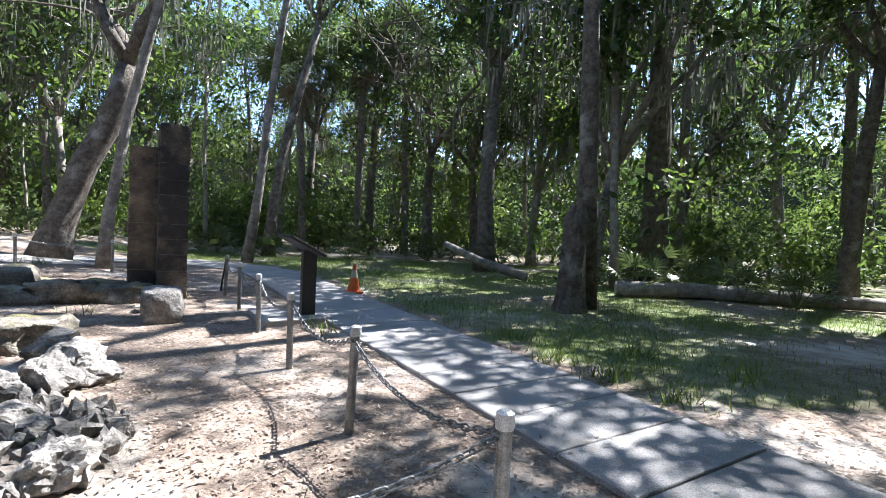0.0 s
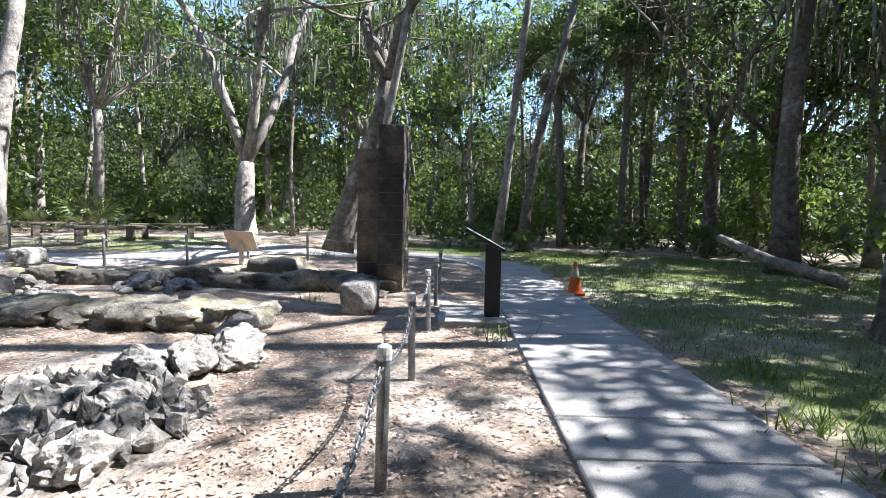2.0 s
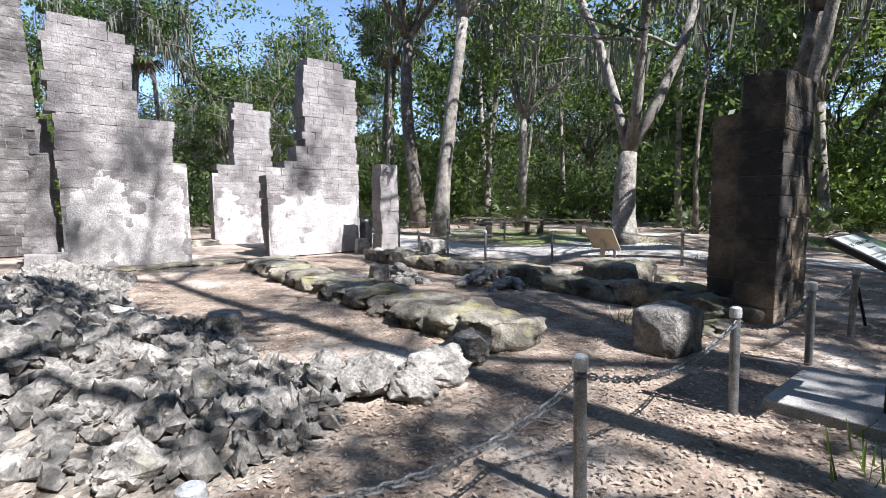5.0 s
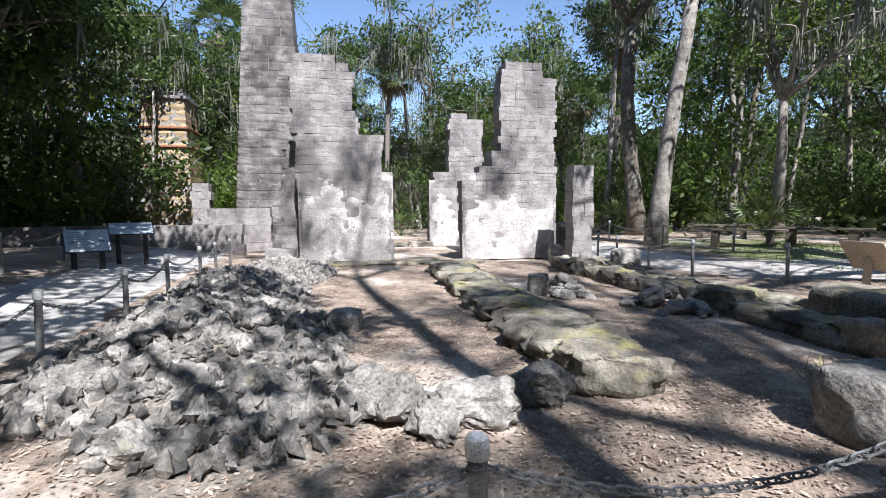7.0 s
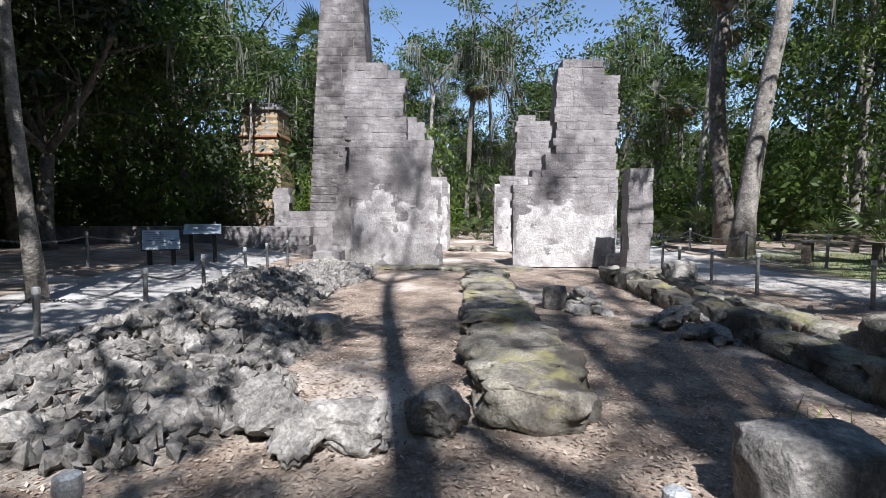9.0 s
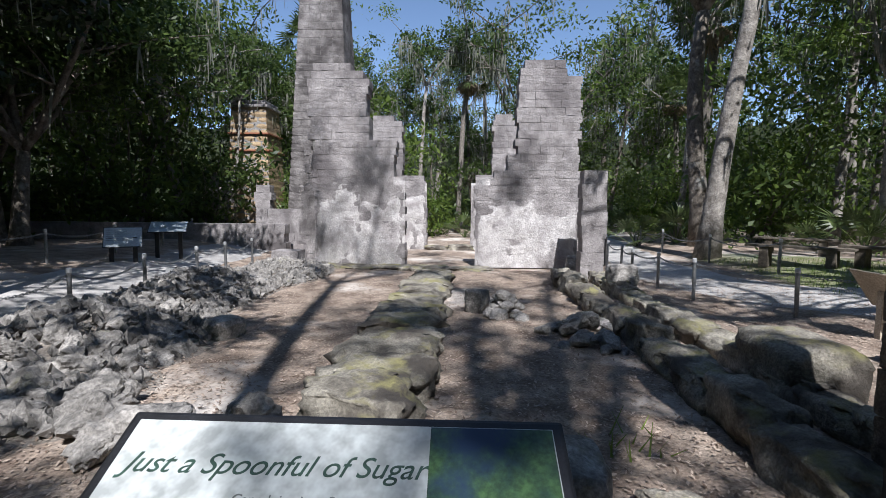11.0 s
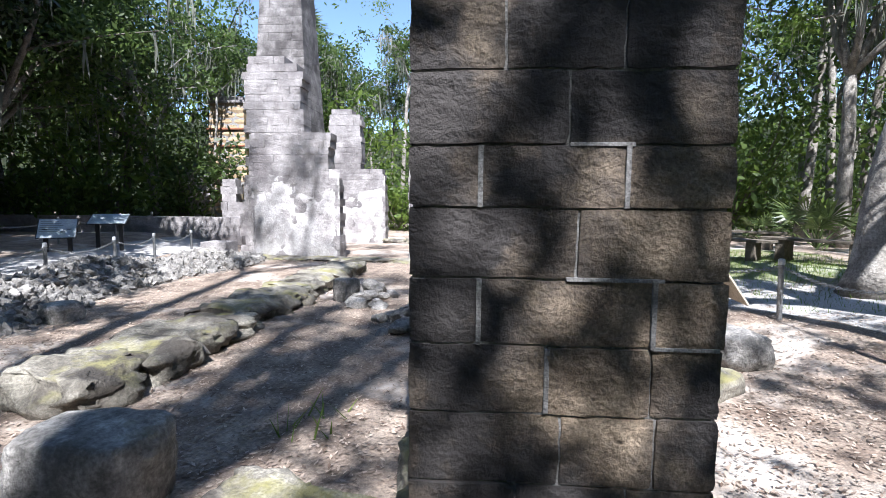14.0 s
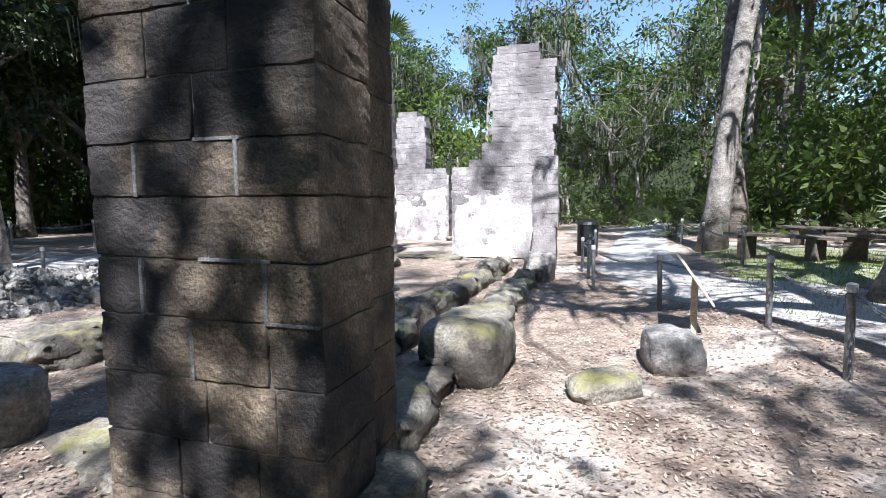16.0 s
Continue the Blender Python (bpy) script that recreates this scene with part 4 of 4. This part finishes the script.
def shrub(seed, height=2.6, leaf=BRIGHT_LEAF, clumps=34, per=60):
    rng = random.Random(seed)
    t = thing("understory_shrub", "leafy green understory shrub", "shrub", group="understory shrubs")
    wood, tips = Shape(), []
    for k in range(6):
        b = curve((rng.uniform(-0.15, 0.15), rng.uniform(-0.15, 0.15), -0.05), (rng.uniform(-0.5, 0.5), rng.uniform(-0.5, 0.5), 1), height * rng.uniform(0.6, 1.0), 0.2, rng, 5)
        wood.tube(b, [0.035 * (1 - 0.75 * i / 5) for i in range(6)], 5)
        tips += b[1:]
    part("stem", wood, BARK, t)["kind"] = "stuff"
    pts = [rng.choice(tips) + Vector((rng.uniform(-0.55, 0.55), rng.uniform(-0.55, 0.55), rng.uniform(-0.3, 0.3))) for _ in range(clumps)]
    part("foliage", Shape().quads(leaves_at([p[:] for p in pts], 0.6, per, 0.085, rng)), leaf, t)["kind"] = "stuff"
    return t


def put(ob, x, y, turn=0.0, scale=1.0):
    ob.scale = (scale,) * 3
    ob.matrix_basis = Matrix.LocRotScale((x, y, land(x, y)), Euler((0, 0, radians(turn))), (scale,) * 3)
    return ob


def again(ob, x, y, turn=0.0, scale=1.0):
    c = copy_thing(ob, pose(x, y, land(x, y), 0, 0, turn))
    c.scale = (scale,) * 3
    return c


# single trees that the walk passes, and some added only for their shade
put(broad_tree("large forked live oak with pale trunk and moss", 101, 14.5, 0.33, 0.17, 3, (0.02, 0), PALE_BARK, spread=0.42, clumps=60, moss=2.0), -10.6, 14.2, 200)
put(broad_tree("leaning grey live oak hung with moss", 102, 14, 0.27, 0.55, 3, (0.035, 0.06), PALE_BARK, clumps=60, moss=1.6), -16.4, 10.45, 0)
put(broad_tree("dark crooked live oak with a long bent limb", 103, 12.5, 0.34, 0.42, 3, (0.12, 0.05), BARK, bend=0.26, clumps=22), -8.53, 15.69, 20)
put(broad_tree("slender pale bare trunk leaning by the path", 104, 20, 0.13, 0.75, 3, (0.06, 0.0), PALE_BARK, clumps=16), -4.8, 18.87, 0)
put(broad_tree("slender pale tree with a crooked foot", 105, 11, 0.13, 0.7, 3, (-0.03, 0), PALE_BARK, clumps=16, bend=0.2), -7.0, 15.3, 50)
put(broad_tree("tall straight dark trunk", 106, 14, 0.2, 0.7, 4, (0.02, 0), BARK, clumps=40), -5.0, 22.2, 10)
put(broad_tree("thick dark live oak at the lawn's edge", 107, 24, 0.36, 0.62, 5, (0.0, 0.01), BARK, clumps=22, per=110, size=0.12, clump_r=0.65, bend=0.06, spread=0.3), 7.6, 17.2, 40)
put(broad_tree("slim trunk beside a broken stump", 108, 25, 0.17, 0.7, 5, (-0.01, 0.0), BARK, clumps=13, per=110, size=0.12, clump_r=0.62, bend=0.06, moss=0, spread=0.34), 3.6, 12.2, 0)
put(broad_tree("dark oak at the wood's edge", 109, 12, 0.22, 0.5, 5, (0.03, 0.0), BARK, clumps=90), 11.4, 14.6, 120)
put(broad_tree("twisted black-limbed oak in the wood", 110, 12, 0.24, 0.4, 4, (-0.1, 0.0), BARK, clumps=30, bend=0.3), 1.2, 25.5, 0)
put(broad_tree("slim grey trunk beside the shaded path", 111, 11, 0.1, 0.75, 4, (0.0, 0.0), PALE_BARK, clumps=40), -3.9, 0.83, 0)
# Added to shade the far path; its leaves are coloured as if in shade.
put(broad_tree("dense dark oak added to shade the far path", 112, 10, 0.22, 0.3, 6, (-0.1, -0.1), BARK, leaf=SHADED_LEAF, clumps=230, per=120, size=0.11, clump_r=0.85, spread=0.6), -2.2, -2.2, 0)
put(broad_tree("dense dark oak over the shaded terrace", 113, 10, 0.24, 0.28, 6, (0.0, 0.0), BARK, leaf=OAK_LEAF, clumps=230, per=120, size=0.11, clump_r=0.85, spread=0.6), -7.2, -6.6, 80)
put(broad_tree("broad dark oak behind the path", 115, 10.5, 0.24, 0.3, 6, (0.0, 0.0), BARK, leaf=OAK_LEAF, clumps=170, per=120, size=0.11, clump_r=0.85, spread=0.55), -5.0, -7.5, 250)
# Stands out of view, added for its shade.
put(broad_tree("unseen tall live oak added behind the walk for shade", 117, 16, 0.38, 0.4, 6, (-0.05, 0.0), BARK, clumps=75, per=110, size=0.11, clump_r=0.75, spread=0.6), 5.5, -1.5, 130)
put(broad_tree("dark evergreen oak beyond the terrace", 118, 11, 0.24, 0.2, 6, (0.0, 0.0), BARK, leaf=OAK_LEAF, clumps=240, per=120, size=0.11, clump_r=0.85, spread=0.5), -7.6, -9.2, 10)
# Five oaks out of view, added to shade the walk, lawn and path.
put(broad_tree("unseen broad live oak added to shade the walk", 119, 13.5, 0.34, 0.34, 6, (-0.08, 0.0), BARK, clumps=80, per=110, size=0.11, clump_r=0.7, spread=0.42), 13.6, 11.2, 70)
put(broad_tree("unseen broad live oak added on the lawn side", 120, 13, 0.3, 0.36, 5, (-0.05, 0.0), BARK, clumps=70, per=110, size=0.11, clump_r=0.7, spread=0.6), 8.6, 2.0, 210)
put(broad_tree("unseen spreading live oak added to shade the far path", 121, 12, 0.3, 0.36, 6, (-0.22, 0.22), BARK, clumps=130, per=110, size=0.11, clump_r=0.7, spread=0.5), 5.3, 3.0, 30)
put(broad_tree("unseen live oak added to shade the walk and lawn", 122, 12.5, 0.28, 0.4, 5, (0.0, 0.0), BARK, clumps=80, per=110, size=0.11, clump_r=0.65, spread=0.42), 10.6, 12.0, 30)
put(broad_tree("unseen spreading live oak added by the path's end for shade", 123, 11, 0.3, 0.34, 6, (0.0, 0.0), BARK, clumps=170, per=110, size=0.11, clump_r=0.8, spread=0.55), 1.5, 0.7, 60)
# Placed so that its high crown shades the ground by the pier.
put(broad_tree("tall live oak added at the wood's edge to shade the ground", 124, 15, 0.3, 0.5, 6, (-0.03, -0.03), BARK, clumps=110, per=110, size=0.11, clump_r=0.75, spread=0.5), 2.9, 19.6, 140)
stump = thing("broken_stump", "broken grey tree stump about two metres tall", "tree stump")
part("trunk", Shape().tube([(0, 0, -0.1), (0, 0, 0.3), (0.02, 0, 1.0), (0.03, 0.02, 1.7), (0.06, 0.02, 1.95)], [0.34, 0.25, 0.22, 0.21, 0.13], 16, 0.16), BARK, stump, smooth=False)
stump.matrix_basis = pose(3.15, 11.8, 0)
log = thing("fallen_log", "fallen weathered tree trunk lying along the wood", "log")
part("trunk", Shape().tube([(5.2, 14.3, 0.16), (7.0, 14.2, 0.2), (9.0, 13.6, 0.18), (11.0, 13.2, 0.16), (12.6, 12.7, 0.12)], [0.2, 0.19, 0.17, 0.15, 0.1], 12, 0.08), PALE_BARK, log, smooth=True)
log2 = thing("fallen_log", "dead branch leaning into the wood's edge", "log")
part("trunk", Shape().tube([(1.4, 18.3, 0.9), (2.4, 17.4, 0.45), (3.6, 16.6, 0.12)], [0.1, 0.13, 0.14], 10, 0.08), PALE_BARK, log2, smooth=True)

# the wood: a few kinds, repeated
rng = random.Random(77)
KINDS = [put(broad_tree("live oak in the surrounding wood with hanging moss", 200 + k, 11 + 1.4 * k, 0.2 + 0.03 * k, 0.28 + 0.07 * k, 5, (rng.uniform(-0.1, 0.1), rng.uniform(-0.1, 0.1)), BARK if k % 2 else PALE_BARK, OAK_LEAF if k != 2 else BRIGHT_LEAF, clumps=100, per=70, size=0.12, moss=2.2, clump_r=0.85), -30 + 8 * k, 36, 0) for k in range(4)]
PALMS = [put(palm_tree("tall cabbage palm with a dry skirt of fronds", 300 + k, 8.0 + 1.3 * k, 0.16, 44, (rng.uniform(-0.06, 0.06), rng.uniform(-0.06, 0.06))), -4.4 + 2.3 * k, 25.5 + k, 0) for k in range(3)]
again(PALMS[2], -28.75, -3.8, 40, 0.95)
BUSHES = [put(shrub(400 + k, 2.2 + 0.7 * k, (BRIGHT_LEAF, OAK_LEAF, BRIGHT_LEAF)[k]), -14 + 5 * k, 27, 0) for k in range(3)]
FANS = [put(palmetto(500 + k, 10 + k), -12 + 5 * k, 22.4, 0) for k in range(3)]


def in_clearing(x, y, margin=0.0):
    """The open ground: ruins, walk, lawn, paths."""
    u, v = x * 0.94 + y * 0.342, -x * 0.342 + y * 0.94
    if -23 - margin < u < 2.5 + margin and 1.0 - margin < v < 15 + margin:
        return True
    if -19 - margin < x < 13 + margin and 13.5 - margin < y < 22.3 + margin:
        return not (x < -12.5 and y > 17.5 + margin * 0.5) and not (x > 5 and y > 15.2 - (x - 5) * 0.18 + margin)
    if -6 - margin < x < 13 + margin and -4 - margin < y < 15 + margin:
        return not (x > 8 and y > 13)
    if -20 - margin < x < 4 and -9 - margin < y < 3:
        return True
    return False


def scatter(kinds, count, seed, inner, outer, margin, lo, hi, centre=(-6.0, 8.0), avoid=None, gap=1.5):
    rng, done = random.Random(seed), []
    tries = 0
    while len(done) < count and tries < 20000:
        tries += 1
        a, r = rng.uniform(0, 2 * math.pi), math.sqrt(rng.uniform(inner ** 2, outer ** 2))
        x, y = centre[0] + r * math.cos(a), centre[1] + r * math.sin(a)
        if in_clearing(x, y, margin) or any((x - p) ** 2 + (y - q) ** 2 < gap ** 2 for p, q in done) or (avoid and avoid(x, y)):
            continue
        done.append((x, y))
        again(rng.choice(kinds), x, y, rng.uniform(0, 360), rng.uniform(lo, hi))


def sky_gap(x, y, far=46):
    """The thinner stretch of wood behind the doorway, where sky shows low."""
    a = math.degrees(math.atan2(y - 9.0, x - 0.0)) % 360
    b = math.degrees(math.atan2(y - 3.0, x)) % 360
    return (198 < a < 216 and math.hypot(x, y - 9) < far) or (97 < b < 106 and y < 40)


scatter(KINDS, 88, 1, 12, 44, 0.6, 0.75, 1.15, avoid=sky_gap, gap=3.0)
scatter(PALMS, 42, 2, 12, 40, 0.8, 0.7, 1.15, avoid=sky_gap, gap=1.6)
for x, y, k, s in ((-32, -2.5, 0, 0.62), (-34.5, 1.5, 0, 0.66), (-36, -7.5, 1, 0.58), (-30, 3.0, 2, 0.5), (-38, -3.5, 0, 0.7)):
    again(KINDS[k], x, y, 40 * k + x * 9, s)
for k, (x, y) in enumerate([(-21, -9.5), (-15.5, -10.2), (-13, -11.2), (-10.5, -10.4), (-8, -11.5), (-5.5, -10.6), (-3, -11.3), (-0.5, -10.2), (-22.5, -6.5), (-24, -3.5), (-17, -13)]):
    again(BUSHES[k % 3], x, y, 70 * k, 1.5 + 0.3 * (k % 3))
for k, (x, y) in enumerate([(-20, -12.5), (-14.5, -13), (-10, -13.5), (-5.5, -13), (-23.5, -9)]):
    again(KINDS[k % 4], x, y, 90 * k, 0.95)
scatter(BUSHES, 120, 3, 10, 42, 0.2, 0.7, 1.5, gap=1.2)
scatter(FANS, 230, 4, 10, 32, -0.6, 0.7, 1.4, gap=0.9)



def build_woods():
    """The mass of leaves between the trunks of the surrounding wood: loose clumps, thickest along the edge of the clearing."""
    g = np.random.RandomState(21)
    sets = ([], [])
    tries = 0
    while len(sets[0]) + len(sets[1]) < 4800 and tries < 60000:
        tries += 1
        a, r = g.uniform(0, 2 * math.pi), g.uniform(13, 46)
        x, y = -6 + r * math.cos(a), 8 + r * math.sin(a)
        if in_clearing(x, y, 1.2):
            continue
        patch = noise.noise((x * 0.22, y * 0.22, 2.0))
        z = 13.5 * g.rand() ** 1.25 * (1.0 + 0.35 * patch)
        if sky_gap(x, y, 80) and z > 0.22 * math.hypot(x, y - 9) - 0.5:
            continue
        if math.cos(a - math.radians(SUN_AZ)) > 0.55 and z > 7.5:
            continue
        sets[0 if patch + g.normal() * 0.2 < 0.05 else 1].append((x, y, max(0.5, z)))
    for pts, mat, lab in ((sets[0], OAK_LEAF, "dark green leaves of the surrounding wood"), (sets[1], BRIGHT_LEAF, "bright green leaves of the surrounding wood")):
        q = leaves_at(pts, 1.15, 40, 0.15, random.Random(4))
        tagged(new("woods_foliage", Shape().quads(q).mesh("woods_foliage", mat)), lab, "foliage", kind="stuff")


build_woods()

POLES = [put(broad_tree("slim straight trunk in the wood", 600 + k, 11 + k, 0.09 + 0.03 * k, 0.72, 3, (rng.uniform(-0.08, 0.08), rng.uniform(-0.08, 0.08)), (PALE_BARK, BARK)[k % 2], clumps=24, per=60, size=0.12, moss=0.5, name="slim_tree"), -6 + 4.5 * k, 28 + k, 0) for k in range(3)]
scatter(POLES, 80, 6, 11, 34, 0.3, 0.7, 1.2, gap=1.0)

# Plain ring behind the trees; the wood's inner shade is put into its colour.
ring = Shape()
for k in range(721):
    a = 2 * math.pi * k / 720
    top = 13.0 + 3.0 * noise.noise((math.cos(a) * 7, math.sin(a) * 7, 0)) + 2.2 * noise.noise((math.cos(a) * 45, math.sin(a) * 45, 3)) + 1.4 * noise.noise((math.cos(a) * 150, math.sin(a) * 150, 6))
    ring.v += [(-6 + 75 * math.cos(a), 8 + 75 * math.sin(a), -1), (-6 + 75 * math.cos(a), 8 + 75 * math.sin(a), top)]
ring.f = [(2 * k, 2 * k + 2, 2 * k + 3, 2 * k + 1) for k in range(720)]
tagged(new("backdrop", ring.mesh("backdrop", material("far_wood_shade", (0.012, 0.018, 0.008), (0.05, 0.065, 0.025), 0.7, 1.0, 0.0, 3.0))), "backdrop ring coloured as the shaded depth of the distant wood", "woods", kind="structure")


# ---------------------------------------------------------------- grass and litter
def build_grass():
    g = np.random.RandomState(8)
    quads = []
    for _ in range(150000):
        x, y = g.uniform(-16, 13), g.uniform(5, 23)
        d = lawn_here(x, y)
        if g.rand() > d or walk_distance(x, y) < WALK_WIDTH / 2 + 0.02:
            continue
        z, h, a = land(x, y), g.uniform(0.03, 0.085), g.uniform(0, 6.28)
        w, lx, ly = 0.005, g.uniform(-0.04, 0.04), g.uniform(-0.04, 0.04)
        dx, dy = w * math.cos(a), w * math.sin(a)
        quads.append(((x - dx, y - dy, z), (x + dx, y + dy, z), (x + lx + dx * 0.3, y + ly + dy * 0.3, z + h), (x + lx - dx * 0.3, y + ly - dy * 0.3, z + h)))
    tagged(new("lawn_grass", Shape().quads(quads).mesh("lawn_grass", GRASS)), "short green lawn grass", "grass", kind="stuff")
    tufts = []
    for cx, cy, n in [(1.75, 8.35, 60), (2.1, 7.7, 60), (1.5, 9.4, 40), (2.9, 8.6, 50), (2.5, 7.1, 40), (-0.9, 9.5, 24), (-0.2, 5.2, 50), (-4.35, 10.2, 20), (3.6, 7.9, 50), (-8.0, 14.6, 30)]:
        for _ in range(n):
            x, y = cx + g.normal() * 0.14, cy + g.normal() * 0.14
            z, h, a = land(x, y), g.uniform(0.08, 0.22), g.uniform(0, 6.28)
            lx, ly = g.uniform(-0.1, 0.1), g.uniform(-0.1, 0.1)
            dx, dy = 0.008 * math.cos(a), 0.008 * math.sin(a)
            tufts.append(((x - dx, y - dy, z), (x + dx, y + dy, z), (x + lx + dx * 0.2, y + ly + dy * 0.2, z + h), (x + lx - dx * 0.2, y + ly - dy * 0.2, z + h)))
    tagged(new("grass_tufts", Shape().quads(tufts).mesh("grass_tufts", GRASS)), "taller bright grass tufts", "grass", kind="stuff")


def build_litter():
    g = np.random.RandomState(9)
    pts = []
    for _ in range(130000):
        x, y = g.uniform(-13, 4), g.uniform(2.5, 15.5)
        u, v = x * 0.94 + y * 0.342, -x * 0.342 + y * 0.94
        wd = walk_distance(x, y)
        if wd < WALK_WIDTH / 2 and g.rand() > 0.05:
            continue
        if lawn_here(x, y) > 0.5 and g.rand() > 0.1:
            continue
        pts.append((x, y, land(x, y) + (0.045 if wd < WALK_WIDTH / 2 else 0.008)))
    c = np.array(pts)
    n = len(c)
    a = g.uniform(0, 6.28, n)
    t = g.uniform(-0.35, 0.35, (n, 2))
    s = g.uniform(0.009, 0.028, n)
    ax = np.stack([np.cos(a), np.sin(a), t[:, 0]], 1) * s[:, None]
    bx = np.stack([-np.sin(a), np.cos(a), t[:, 1]], 1) * (s * 0.4)[:, None]
    c[:, 2] += s * 0.3
    tagged(new("fallen_leaves", Shape().quads(np.stack([c - ax, c + bx, c + ax, c - bx], 1)).mesh("fallen_leaves", FALLEN)), "brown and tan fallen oak leaves", "leaf litter", kind="stuff")


build_grass()
build_litter()


# ---------------------------------------------------------------- sidewalk slabs
def build_sidewalk():
    s = tagged(new("pavement"), "concrete slab sidewalk with dark joints", "sidewalk", kind="structure")
    cuts = []
    for i in range(len(WALK) - 1):
        a, b = WALK[i], WALK[i + 1]
        long = (b[0] - a[0]).length
        n = max(1, round(long / 1.3))
        cuts += [(a[0].lerp(b[0], k / n), a[1].lerp(b[1], k / n)) for k in range(n)]
    cuts.append(WALK[-1])
    rng = random.Random(6)
    for (a0, a1), (b0, b1) in zip(cuts, cuts[1:]):
        d = ((b0 - a0) + (b1 - a1)).normalized() * 0.007
        z = 0.028 + rng.uniform(-0.006, 0.006)
        lo = [(a0 + d), (a1 + d), (b1 - d), (b0 - d)]
        c = sum(lo, Vector((0, 0))) / 4
        hi = [p + (c - p).normalized() * 0.012 for p in lo]
        verts = [(p.x, p.y, -0.08) for p in lo] + [(p.x, p.y, z - 0.008) for p in lo] + [(p.x, p.y, z) for p in hi]
        faces = [(0, 1, 5, 4), (1, 2, 6, 5), (2, 3, 7, 6), (3, 0, 4, 7), (4, 5, 9, 8), (5, 6, 10, 9), (6, 7, 11, 10), (7, 4, 8, 11), (8, 9, 10, 11)]
        sh = Shape()
        sh.add(verts, faces)
        part("slab", sh, CONCRETE, s)


build_sidewalk()
